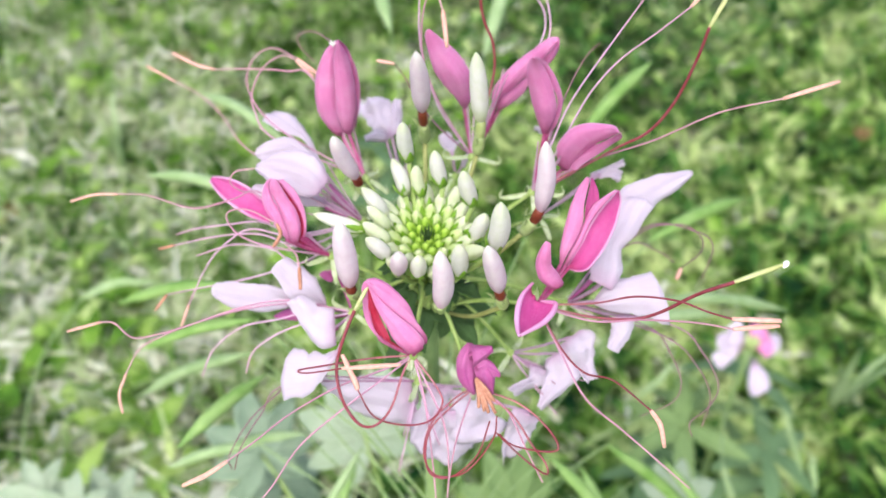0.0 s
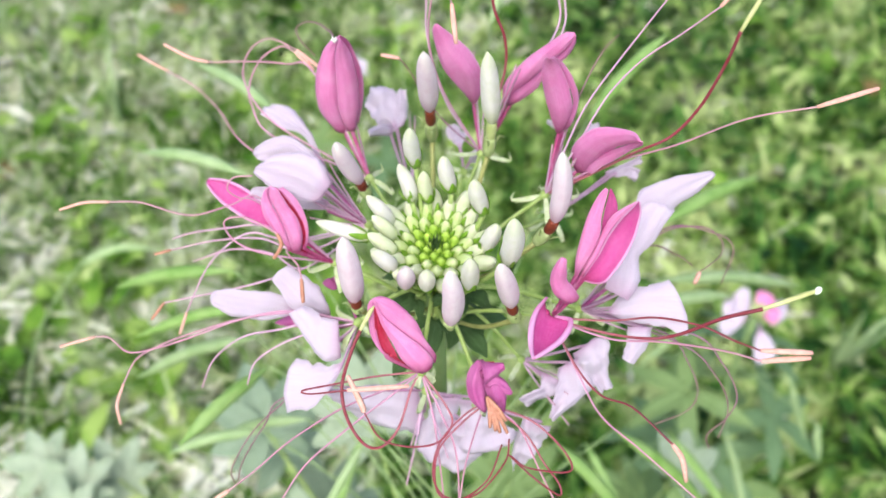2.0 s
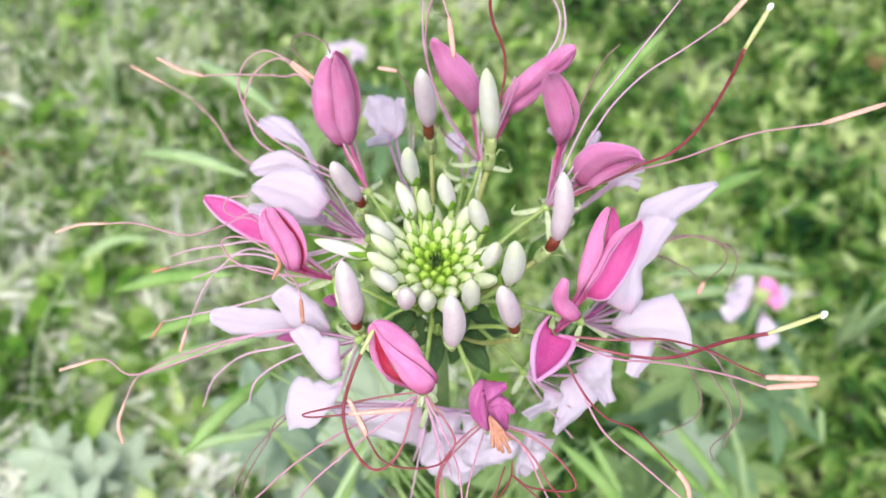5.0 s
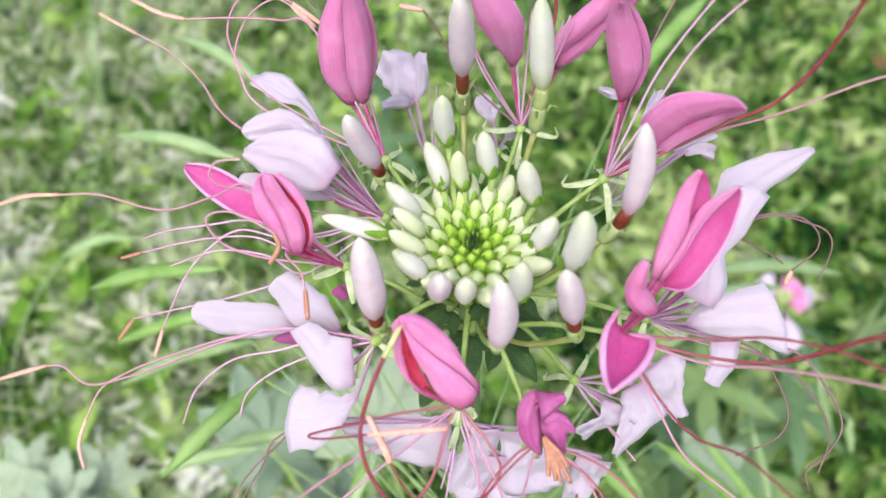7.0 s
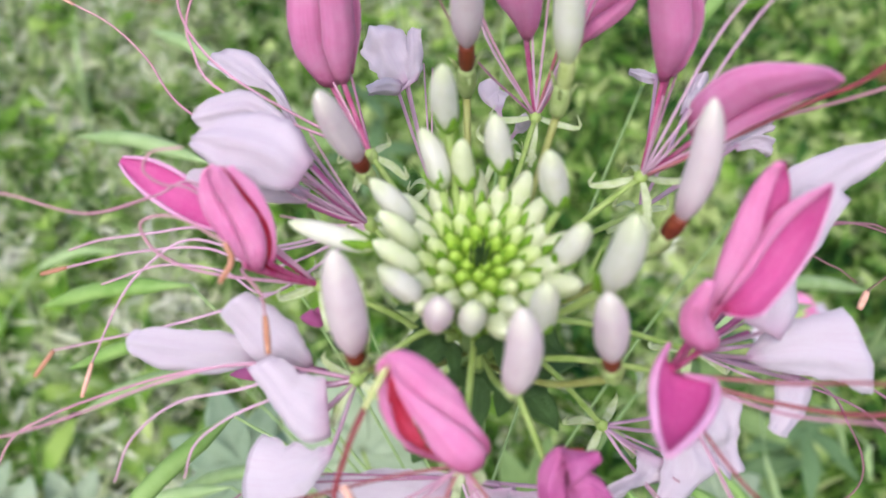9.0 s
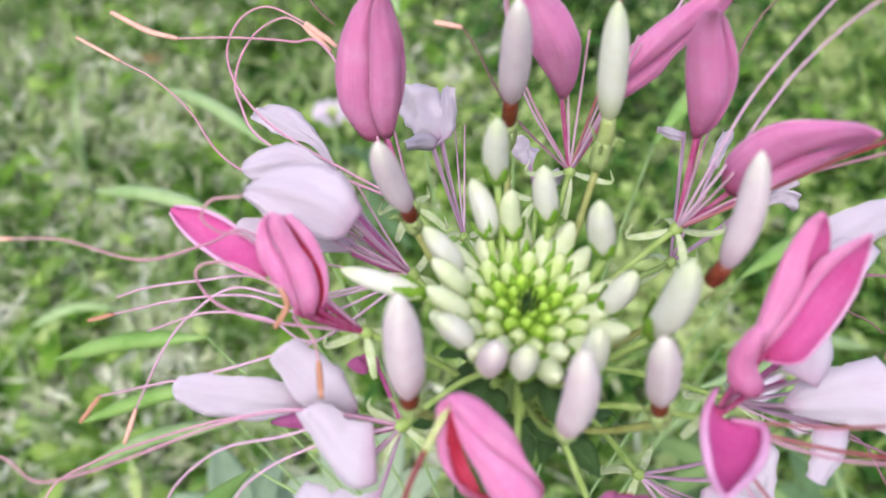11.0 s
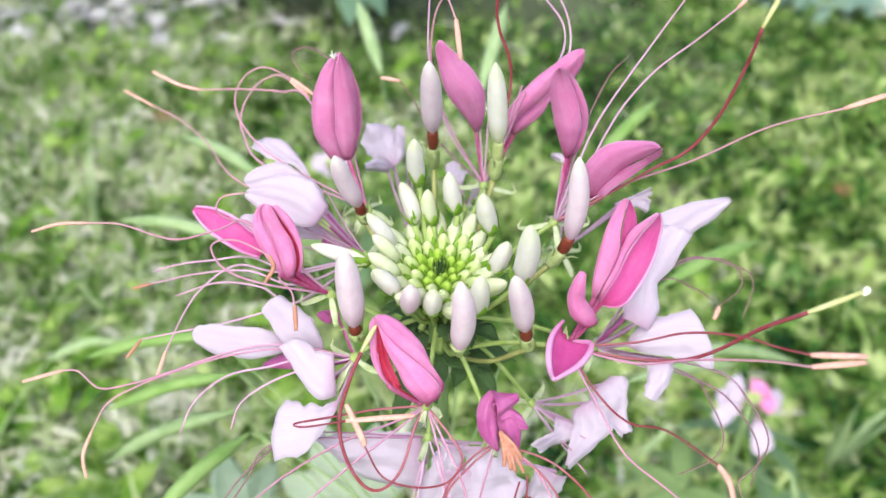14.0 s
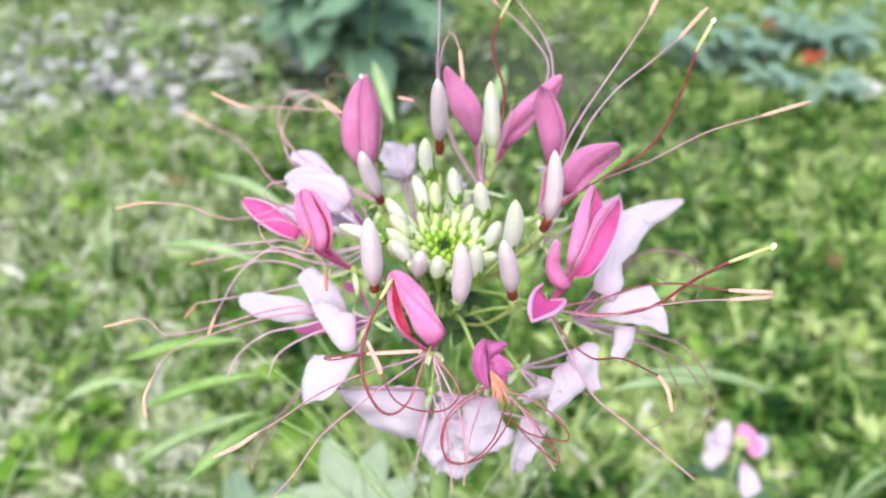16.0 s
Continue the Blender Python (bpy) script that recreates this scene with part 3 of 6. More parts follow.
bud((-2.07, 1.6, 0.73), (-2.56, 0.99, 2.6), 0.54, BUD_PINK, red=(-1.95, 1.7, 0.2))
bud((-0.62, 0.95, 0.60), (-0.97, 1.22, 1.72), 0.44, BUD_WHITE)
bud((-0.15, 1.0, 0.55), (-0.30, 1.05, 1.60), 0.40, BUD_PALE_LIME)
bud((0.46, 1.15, 0.78), (0.22, 1.12, 2.05), 0.46, BUD_WHITE)
bud((1.32, 0.30, 0.74), (1.00, 0.13, 2.06), 0.48, BUD_WHITE)
bud((1.30, -0.21, -0.08), (1.62, -0.47, 1.06), 0.50, BUD_WHITE)
bud((-0.78, -1.28, -0.35), (-0.72, -1.75, 0.75), 0.50, BUD_PINK)
bud((-0.22, -1.30, -0.45), (-0.18, -1.62, 0.50), 0.48, BUD_WHITE)
bud((-1.05, -0.90, -0.15), (-1.62, -1.05, 0.70), 0.46, BUD_WHITE)
bud((-1.05, -0.45, 0.0), (-1.75, -0.42, 0.72), 0.44, BUD_PALE_LIME)
bud((-1.1, 0.05, 0.05), (-1.65, 0.02, 0.95), 0.42, BUD_PALE_LIME)


def blossom(rec, root=None, spread=1.0):
    """A flower's stalk and its small green seat; petals and stamens are added under it."""
    rec = np.array(rec, float)
    rad = unit((rec[0], rec[1], 0.0))
    root = np.array((0.2 * rad[0], 0.2 * rad[1], rec[2] - 1.6 if rec[2] > -1.8 else -1.3 + 0.1 * rec[2])) if root is None else np.array(root, float)
    mid = root * 0.5 + rec * 0.5 + np.array((0, 0, 0.25))
    seat = tube([rec - unit(rec - mid) * 0.16, rec, rec + unit(rec - mid) * 0.14], lambda s: 0.07 + 0.07 * math.sin(math.pi * s), 8, 3)
    ob = put("blossom", joined(tube([root, mid, rec], lambda s: 0.07 - 0.01 * s, 7, 6), seat), STALK, plant)
    for k in range(4):
        w = 1.57 * k + rec[0]
        out = np.array((math.cos(w), math.sin(w), -0.3)) * spread
        pts = [rec, rec + out * 0.42, rec + out * 0.78 + np.array((0, 0, -0.1 + 0.3 * math.sin(3.0 * k + rec[1]))), rec + out * 0.72 + np.array((0, 0, 0.2 + 0.3 * math.sin(3.0 * k + rec[1])))]
        v, f, u, sl = blade_sheet(pts, 0.18, (0, -0.3, 1), 0.5, 0, "leaf", 0.02, per=3, across=3)
        put("sepal", (v, f, u), SEPAL_PALE, ob)
    ob["at"] = rec.tolist()
    return ob


count_petals = [0]


def petal(owner, base, tip, width, face=CAMWARD, cup=0.8, bow=0.15, mats=None, shape="petal", ripple=0.0, twist=0.0, mid=None, crumple=None):
    """One petal: a thin claw from the flower's seat to base, then a cupped blade to tip. bow lifts the middle towards face."""
    rec = np.array(owner["at"], float)
    base, tip = np.array(base, float), np.array(tip, float)
    m1 = (base + tip) / 2 + unit(face) * bow * np.linalg.norm(tip - base) if mid is None else np.array(mid, float)
    claw = np.linalg.norm(base - rec) / (np.linalg.norm(base - rec) + np.linalg.norm(tip - base))
    count_petals[0] += 1
    crumple = 0.035 + 0.5 * ripple if crumple is None else crumple
    data = blade_sheet([rec, base, m1, tip], width, face, cup, claw * 0.96, shape, 0.022, ripple, twist, crumple, 0.11 if mats is None else 0.05, 8, 10, count_petals[0])
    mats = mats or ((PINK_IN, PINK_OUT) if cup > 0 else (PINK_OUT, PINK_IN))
    return put("petal", data, mats, owner)


PALE = (WHITE_OUT, WHITE_OUT)
HOOD = (PINK_OUT, PINK_OUT)
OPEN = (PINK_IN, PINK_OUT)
SMALL = (MAGENTA, RED_IN)


def loft(owner, left, right, bulge=0.1, mats=PALE, belly=None, end=0.0, rim=0.0, crumple=0.04, groove=0.0):
    """A petal between two bent edges, from its claw to its tip. bulge: how far the middle swells to the front, in widths;
    belly: the same for its back, where the petal is folded shut; end rounds the tip; rim: the thickness of a rolled edge."""
    nu, nv = 18, 10
    pale = mats is PALE
    ragged, pleat = (0.10, 0.7 if crumple < 0.1 else 0.2) if pale else (0.03, 0.35)
    count_petals[0] += 1
    seed = count_petals[0]

    def even(points):
        line = np.array(spline(points, 8))
        d = np.r_[0, np.cumsum(np.linalg.norm(np.diff(line, axis=0), axis=1))]
        return np.stack([np.interp(np.linspace(0, d[-1], nu + 1), d, line[:, k]) for k in range(3)], 1)

    ea, eb = even(left), even(right)
    span = np.linalg.norm(eb - ea, axis=1)
    middle = (ea + eb) / 2
    tan = np.gradient(middle, axis=0)
    tan /= np.linalg.norm(tan, axis=1)[:, None] + 1e-9
    nor = np.cross(tan, eb - ea)
    nor /= np.linalg.norm(nor, axis=1)[:, None] + 1e-9
    nor = np.array([unit(nor[max(0, i - 3):i + 4].mean(0)) for i in range(nu + 1)])
    if nor.mean(0) @ np.array((0.0, -0.7, 0.7)) < 0:
        nor = -nor
    front, back, uvs = [], [], []
    for i in range(nu + 1):
        q = i / nu
        for k in range(nv + 1):
            v = k / nv
            arch = 4 * v * (1 - v)
            base = ea[i] * (1 - v) + eb[i] * v + tan[i] * end * span[i] * arch * q ** 6
            w = Vector(base * 1.7) + Vector((seed * 3.7, 0, 0))
            wave = noise.noise(w) + 0.45 * noise.noise(w * 2.6) + 0.25 * noise.noise(w * 5.5)
            if crumple > 0.12:
                wave += 0.5 * math.sin(9 * v + 3.0 * q + seed) * q
                base = base + tan[i] * 0.35 * crumple * noise.noise(Vector((4.0 * v, seed * 5.3, 0.0))) * q ** 2
            side = (eb[i] - ea[i]) * (2 * v - 1)
            base = base + side * ragged * (noise.noise(Vector((5.5 * q, seed * 2.3 + (v > 0.5), 0.0))) + 0.5 * noise.noise(Vector((14 * q, seed * 2.3, 3.0))))
            wave += pleat * (math.sin(6.28 * (2.3 * v + 0.4 * q) + seed) + 0.6 * noise.noise(Vector((7.0 * v, 1.2 * q, seed))))
            dip = groove * 0.10 * span[i] * math.exp(-((v - 0.5 + 0.1 * q) / 0.07) ** 2) * max(0.0, 1 - 1.6 * q)
            rise = bulge * span[i] * arch ** 0.75 + crumple * wave * min(1.0, 4 * q + 0.2) - dip
            thick = 0.022 * (0.4 + 0.6 * arch)
            under = rise - thick if belly is None else min(rise - thick, belly * span[i] * arch ** 0.75)
            front.append(base + nor[i] * rise)
            back.append(base + nor[i] * under)
            uvs.append((0.27 + 0.73 * q, v))
    m = nv + 1
    off = len(front)
    verts = front + back
    faces, slots = [], []
    flip = np.cross(tan[nu // 2], eb[nu // 2] - ea[nu // 2]) @ nor[nu // 2] > 0

    def quad(a, b, c, d, slot):
        faces.append((a, b, c, d) if flip else (d, c, b, a))
        slots.append(slot)

    for i in range(nu):
        for k in range(nv):
            a, b, c, d = i * m + k, (i + 1) * m + k, (i + 1) * m + k + 1, i * m + k + 1
            quad(a, b, c, d, 0)
            quad(a + off, d + off, c + off, b + off, 1)
        a, b = i * m, (i + 1) * m
        quad(a, a + off, b + off, b, 0)
        a, b = i * m + nv, (i + 1) * m + nv
        quad(a, b, b + off, a + off, 0)
    for k in range(nv):
        quad(k, k + 1, k + 1 + off, k + off, 0)
        a, b = nu * m + k, nu * m + k + 1
        quad(a, a + off, b + off, b, 0)
    uvs = uvs + uvs
    foot = middle[0] + nor[0] * min(0.0, bulge) * span[0]
    rec = np.array(owner["at"], float)
    for v, f, u in [tube([rec, (rec + foot) / 2 + np.array((0, 0, -0.05)), foot, middle[1] - nor[1] * 0.04 + nor[1] * min(0.0, bulge) * span[1]], lambda s: (0.035 if pale else 0.05) + 0.012 * s, 7, 5)]:
        k = len(verts)
        verts = verts + list(v)
        uvs = uvs + [(0.22 * x, y) for x, y in u]
        faces += [tuple(j + k for j in face) for face in f]
        slots += [0] * len(f)
    ob = put("petal", (verts, faces, uvs, slots), mats, owner)
    if rim:
        for edge in (0, nv):
            line = [np.array(front[i * m + edge]) for i in range(0, nu + 1, 2)]
            put("rolled_rim", tube(line, lambda s: rim * (0.55 + 0.45 * math.sin(math.pi * s)), 8, 3), PINK_RIM, ob)
    return ob




def stamen(owner, points, anther=(), material=FIL_PINK, r=0.027, tip=ANTHER, fat=1.0):
    """A long bent thread from the flower's seat, with a narrow anther at its end."""
    rec = tuple(owner["at"])
    put("filament", tube([rec, *points], lambda s: r * (1.15 - 0.3 * s), 5, 6), material, owner)
    if anther:
        put("anther", tube([points[-1], *anther], lambda s: 0.03 + 0.048 * fat * math.sin(math.pi * (0.08 + 0.84 * s)) ** 0.5, 6, 6, 0.0, 0.7), tip, owner)


def style(owner, points, pistil, r=0.042, knob=True):
    """The flower's red style with its lime-green pistil."""
    put("style", tube([tuple(owner["at"]), *points], lambda s: r * (0.8 + 0.3 * s), 6, 6), FIL_RED, owner)
    p_ob = put("pistil", tube([points[-1], *pistil], lambda s: 0.042 + 0.02 * math.sin(math.pi * s), 7, 6), PISTIL, owner)
    if knob:
        e = np.array(pistil[-1], float)
        put("stigma", tube([e - 0.06, e, e + np.array((0.05, 0.03, 0.06))], lambda s: 0.03 + 0.04 * math.sin(math.pi * s), 10, 4), KNOB, owner)


bl = {
    1: blossom((-2.0, 3.2, -0.4)), 2: blossom((1.4, 4.3, -0.3), None, 1.2), 3: blossom((3.2, 2.2, -0.2), None, 1.25), 4: blossom((3.1, -1.6, -1.3), None, 0.5),
    5: blossom((-0.36, -2.85, -2.0), None, 0.45), 6: blossom((1.35, -3.1, -3.1), None, 0.4), 7: blossom((-2.9, 0.6, -1.4)), 8: blossom((-2.2, -0.9, -2.3)),
    9: blossom((-2.0, 1.9, -1.1)), 10: blossom((4.3, 0.2, -3.0)), 11: blossom((2.6, -0.6, -4.4)), 12: blossom((-0.3, -1.6, -4.6)),
    13: blossom((-0.8, 4.6, -2.4)), 14: blossom((3.6, 3.0, -1.8)),
}

# closed pink flower: petals lapped round one another
loft(bl[1], [(-2.37, 4.61, 0.57), (-2.2, 4.66, 1.38), (-2.13, 4.65, 2.1), (-2.19, 4.57, 2.72), (-2.36, 4.5, 3.36), (-2.48, 4.25, 3.73), (-2.55, 3.93, 4)],
     [(-2.95, 4.6, 0.53), (-3.34, 4.51, 1.26), (-3.34, 4.39, 1.97), (-3.21, 4.26, 2.67), (-2.92, 4.11, 3.36), (-2.6, 3.91, 3.97)], -0.30, HOOD, belly=0.02)
loft(bl[1], [(-3.13, 4.45, 0.57), (-3.48, 4.43, 1.26), (-3.53, 4.41, 1.96), (-3.43, 4.36, 2.62), (-3.16, 4.29, 3.28), (-2.89, 4.08, 3.73), (-2.62, 3.78, 4.04)],
     [(-2.57, 4.42, 0.55), (-2.67, 4.34, 1.32), (-2.65, 4.24, 2.05), (-2.65, 4.17, 2.84), (-2.64, 4.03, 3.52), (-2.57, 3.78, 4.06)], 0.42, HOOD)
loft(bl[1], [(-2.66, 4.07, 0.74), (-2.83, 3.99, 1.5), (-2.81, 3.88, 2.22), (-2.78, 3.81, 3.01), (-2.7, 3.65, 3.68), (-2.53, 3.4, 4.21)],
     [(-2.4, 4.09, 0.78), (-2.2, 4.1, 1.68), (-2.2, 3.98, 2.4), (-2.23, 3.85, 3.1), (-2.35, 3.69, 3.74), (-2.5, 3.4, 4.22)], 0.40, HOOD)
# pink petals that stand up at the back
loft(bl[2], [(1.04, 4.86, 1.26), (0.81, 4.67, 1.72), (0.49, 4.5, 2.2), (0.18, 4.39, 2.77), (0.01, 4.33, 3.42), (-0.08, 4.2, 3.97), (0.01, 3.93, 4.33)],
     [(1.24, 4.82, 1.22), (1.34, 4.62, 1.68), (1.35, 4.52, 2.27), (1.25, 4.4, 2.83), (0.93, 4.28, 3.39), (0.45, 4.15, 3.92), (0.09, 3.93, 4.33)], 0.34, HOOD, belly=-0.20, groove=0.5)
loft(bl[2], [(2.04, 4.8, 1.17), (2.01, 4.73, 1.84), (2.25, 4.59, 2.43), (2.67, 4.45, 3.02), (3.13, 4.27, 3.54), (3.53, 4.04, 4.01), (3.72, 3.66, 4.24)],
     [(2.18, 4.79, 1.16), (2.3, 4.61, 1.69), (2.69, 4.41, 2.2), (3.03, 4.22, 2.7), (3.32, 4.03, 3.22), (3.57, 3.8, 3.67), (3.77, 3.62, 4.19)], 0.42, HOOD, belly=-0.1)
loft(bl[2], [(2.2, 4.92, 1.09), (2.31, 4.75, 1.62), (2.71, 4.55, 2.13), (3.05, 4.36, 2.64), (3.34, 4.17, 3.15), (3.59, 3.94, 3.61), (3.8, 3.76, 4.13)],
     [(2.36, 4.91, 1.08), (2.56, 4.61, 1.44), (2.99, 4.44, 1.99), (3.17, 4.28, 2.53), (3.68, 4.18, 3.19), (3.86, 4.01, 3.71), (3.81, 3.74, 4.1)], 0.40, HOOD, belly=-0.1)
loft(bl[3], [(3.5, 3.3, 1.21), (3.24, 3.24, 1.93), (3.03, 3.16, 2.62), (2.89, 3.05, 3.28), (2.84, 2.81, 3.76), (2.88, 2.51, 4.16), (2.89, 2.12, 4.41)],
     [(3.65, 3.3, 1.21), (3.81, 3.14, 1.8), (3.81, 3, 2.43), (3.62, 2.88, 3.07), (3.35, 2.74, 3.69), (3.11, 2.48, 4.12), (2.9, 2.11, 4.4)], 0.36, HOOD, belly=-0.1)
loft(bl[3], [(3.68, 3.46, 1.13), (3.84, 3.3, 1.72), (3.85, 3.16, 2.35), (3.65, 3.04, 2.99), (3.37, 2.91, 3.61), (3.14, 2.65, 4.05), (2.93, 2.27, 4.33)],
     [(3.72, 3.46, 1.13), (3.89, 3.2, 1.58), (3.98, 3.1, 2.27), (3.89, 2.93, 2.85), (3.63, 2.8, 3.46), (3.27, 2.61, 4), (2.95, 2.27, 4.31)], 0.30, HOOD, belly=-0.1)
loft(bl[3], [(3.92, 2.41, 0.78), (3.82, 2.28, 1.36), (3.92, 2.08, 1.88), (4.17, 1.85, 2.37), (4.45, 1.48, 2.72), (4.79, 1.04, 3), (4.99, 0.55, 3.24), (5, 0.01, 3.42)],
     [(4.36, 2.21, 0.58), (4.57, 1.93, 1.31), (4.74, 1.55, 1.93), (4.94, 1.06, 2.46), (5.04, 0.54, 2.95), (5.01, -0.02, 3.39)], 0.30, HOOD, belly=-0.2)
loft(bl[3], [(4.4, 2.32, 0.5), (4.61, 2.04, 1.23), (4.79, 1.66, 1.85), (4.99, 1.18, 2.37), (5.09, 0.66, 2.86), (5.07, 0.09, 3.3)],
     [(4.3, 2.26, 0.44), (4.32, 1.83, 0.85), (4.6, 1.54, 1.39), (4.91, 1.23, 1.93), (5.12, 0.9, 2.44), (5.24, 0.51, 2.88), (5.08, 0.08, 3.29)], 0.42, HOOD, belly=-0.15)
# open pink petals with pale rims
loft(bl[4], [(3.7, -1, -0.28), (3.7, -0.83, 0.25), (3.76, -0.71, 0.73), (3.85, -0.58, 1.23), (3.97, -0.48, 1.69), (4.11, -0.45, 2.09), (4.22, -0.54, 2.37)],
     [(3.79, -1.02, -0.3), (3.91, -0.99, 0.1), (4.13, -0.87, 0.58), (4.25, -0.77, 1.04), (4.23, -0.69, 1.49), (4.29, -0.55, 1.99), (4.3, -0.57, 2.34)], 0.30, HOOD, belly=0.05)
loft(bl[4], [(3.86, -0.87, -0.46), (3.98, -0.84, -0.06), (4.2, -0.72, 0.42), (4.32, -0.62, 0.89), (4.3, -0.53, 1.34), (4.36, -0.39, 1.84), (4.38, -0.4, 2.2)],
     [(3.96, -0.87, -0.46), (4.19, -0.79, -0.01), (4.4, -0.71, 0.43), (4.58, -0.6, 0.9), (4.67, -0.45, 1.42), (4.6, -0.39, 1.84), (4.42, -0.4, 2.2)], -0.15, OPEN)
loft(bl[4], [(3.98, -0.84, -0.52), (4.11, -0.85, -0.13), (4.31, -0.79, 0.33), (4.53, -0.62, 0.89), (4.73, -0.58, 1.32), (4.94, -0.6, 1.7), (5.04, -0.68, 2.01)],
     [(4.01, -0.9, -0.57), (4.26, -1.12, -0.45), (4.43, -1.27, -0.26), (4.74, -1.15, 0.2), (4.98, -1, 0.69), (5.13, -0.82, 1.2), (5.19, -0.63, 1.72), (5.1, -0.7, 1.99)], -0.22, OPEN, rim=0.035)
loft(bl[4], [(3.88, -0.88, -0.37), (3.99, -0.83, 0.07), (4.17, -0.74, 0.55), (4.32, -0.65, 1.03), (4.47, -0.62, 1.46), (4.72, -0.66, 1.81), (4.97, -0.76, 2.11)],
     [(3.94, -0.93, -0.42), (4.07, -0.94, -0.04), (4.27, -0.88, 0.42), (4.48, -0.71, 0.98), (4.69, -0.67, 1.41), (4.89, -0.69, 1.78), (4.99, -0.78, 2.09)], 0.45, HOOD, belly=0.1)
loft(bl[4], [(3.33, -1.7, -0.5), (3.03, -1.76, -0.09), (2.92, -1.75, 0.4), (2.97, -1.77, 0.85), (3.1, -1.85, 1.25)],
     [(3.78, -1.62, -0.42), (3.56, -1.68, -0), (3.35, -1.78, 0.38), (3.3, -1.87, 0.75), (3.25, -1.91, 1.2)], 0.34, HOOD, belly=-0.1, end=0.25)
loft(bl[4], [(2.9, -1.78, -0.29), (2.56, -2.31, -0.25), (2.4, -2.91, -0.28), (2.36, -3.45, -0.24), (2.37, -3.87, -0.09)],
     [(3.12, -2.13, -0.63), (3.45, -2.45, -0.38), (3.29, -2.95, -0.3), (2.92, -3.43, -0.22), (2.42, -3.87, -0.09)], -0.28, OPEN, rim=0.075)
# pink pair on the far side of the crown
loft(bl[7], [(-4.86, 1.54, -0.87), (-5.39, 1.68, -0.75), (-5.84, 1.87, -0.57), (-6.18, 2.03, -0.41), (-6.49, 2.24, -0.21), (-6.71, 2.48, 0.02)],
     [(-4.59, 1.92, -0.5), (-5.08, 2.04, -0.39), (-5.44, 2.26, -0.17), (-5.83, 2.43, -0.01), (-6.23, 2.54, 0.09), (-6.64, 2.57, 0.11)], -0.18, OPEN, rim=0.045, end=0.2)
loft(bl[7], [(-3.68, 0.24, -0.48), (-3.54, 0.33, -0.06), (-3.58, 0.44, 0.38), (-3.76, 0.5, 0.77), (-3.97, 0.53, 1.13), (-4.17, 0.53, 1.47)],
     [(-3.58, 0.26, -0.46), (-3.48, 0.27, -0.11), (-3.45, 0.35, 0.29), (-3.52, 0.43, 0.71), (-3.72, 0.55, 1.15), (-4.01, 0.55, 1.49)], 0.35, HOOD, belly=0.1)
loft(bl[7], [(-3.87, 0.19, -0.5), (-3.85, 0.26, -0.09), (-3.9, 0.37, 0.34), (-4.04, 0.54, 0.83), (-4.17, 0.55, 1.18), (-4.21, 0.53, 1.49)],
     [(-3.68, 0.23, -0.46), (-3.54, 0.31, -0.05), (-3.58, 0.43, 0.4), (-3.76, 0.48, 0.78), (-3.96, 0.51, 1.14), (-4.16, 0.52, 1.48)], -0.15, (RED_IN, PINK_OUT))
loft(bl[7], [(-4.04, 0.14, -0.42), (-4.26, 0.2, -0.08), (-4.47, 0.3, 0.3), (-4.62, 0.39, 0.65), (-4.64, 0.46, 1), (-4.52, 0.54, 1.36), (-4.3, 0.48, 1.58)],
     [(-3.95, 0.13, -0.42), (-4.02, 0.2, -0.02), (-4.13, 0.3, 0.41), (-4.36, 0.5, 0.93), (-4.41, 0.55, 1.31), (-4.27, 0.47, 1.57)], 0.26, HOOD, belly=0.0)
loft(bl[7], [(-3.94, 0.08, -0.38), (-4.01, 0.15, 0.02), (-4.12, 0.26, 0.45), (-4.34, 0.45, 0.97), (-4.4, 0.5, 1.35), (-4.26, 0.42, 1.61)],
     [(-3.72, 0.06, -0.4), (-3.61, 0.17, 0.04), (-3.68, 0.31, 0.51), (-3.87, 0.37, 0.89), (-4.02, 0.41, 1.27), (-4.15, 0.41, 1.6)], 0.30, HOOD, belly=0.05)
# red-throated pink flower at the front
loft(bl[5], [(-1.22, -2.97, -1.26), (-1.43, -2.94, -0.92), (-1.62, -2.82, -0.5), (-1.65, -2.7, -0.06), (-1.65, -2.61, 0.35), (-1.54, -2.65, 0.62)],
     [(-1.15, -2.97, -1.26), (-1.33, -2.95, -0.93), (-1.44, -2.83, -0.5), (-1.44, -2.73, -0.08), (-1.44, -2.69, 0.28), (-1.48, -2.66, 0.61)], 0.30, HOOD, belly=0.05)
loft(bl[5], [(-1.2, -2.91, -1.35), (-1.37, -2.91, -0.96), (-1.49, -2.83, -0.49), (-1.48, -2.77, -0.03), (-1.47, -2.73, 0.4)],
     [(-0.93, -2.91, -1.33), (-1.13, -2.79, -0.82), (-1.25, -2.74, -0.39), (-1.32, -2.73, 0.01), (-1.42, -2.73, 0.4)], -0.10, (RED_IN, PINK_OUT))
loft(bl[5], [(-0.5, -3.32, -1.38), (-0.84, -3.24, -1), (-1.04, -3.1, -0.54), (-1.27, -2.95, -0.08), (-1.37, -2.87, 0.3), (-1.47, -2.78, 0.71)],
     [(-0.06, -3.24, -1.3), (-0.04, -3.21, -1), (-0.25, -3.15, -0.68), (-0.55, -3.09, -0.37), (-0.94, -2.99, -0.02), (-1.29, -2.87, 0.36), (-1.44, -2.76, 0.73)], 0.28, HOOD, belly=0.05, end=-0.1)
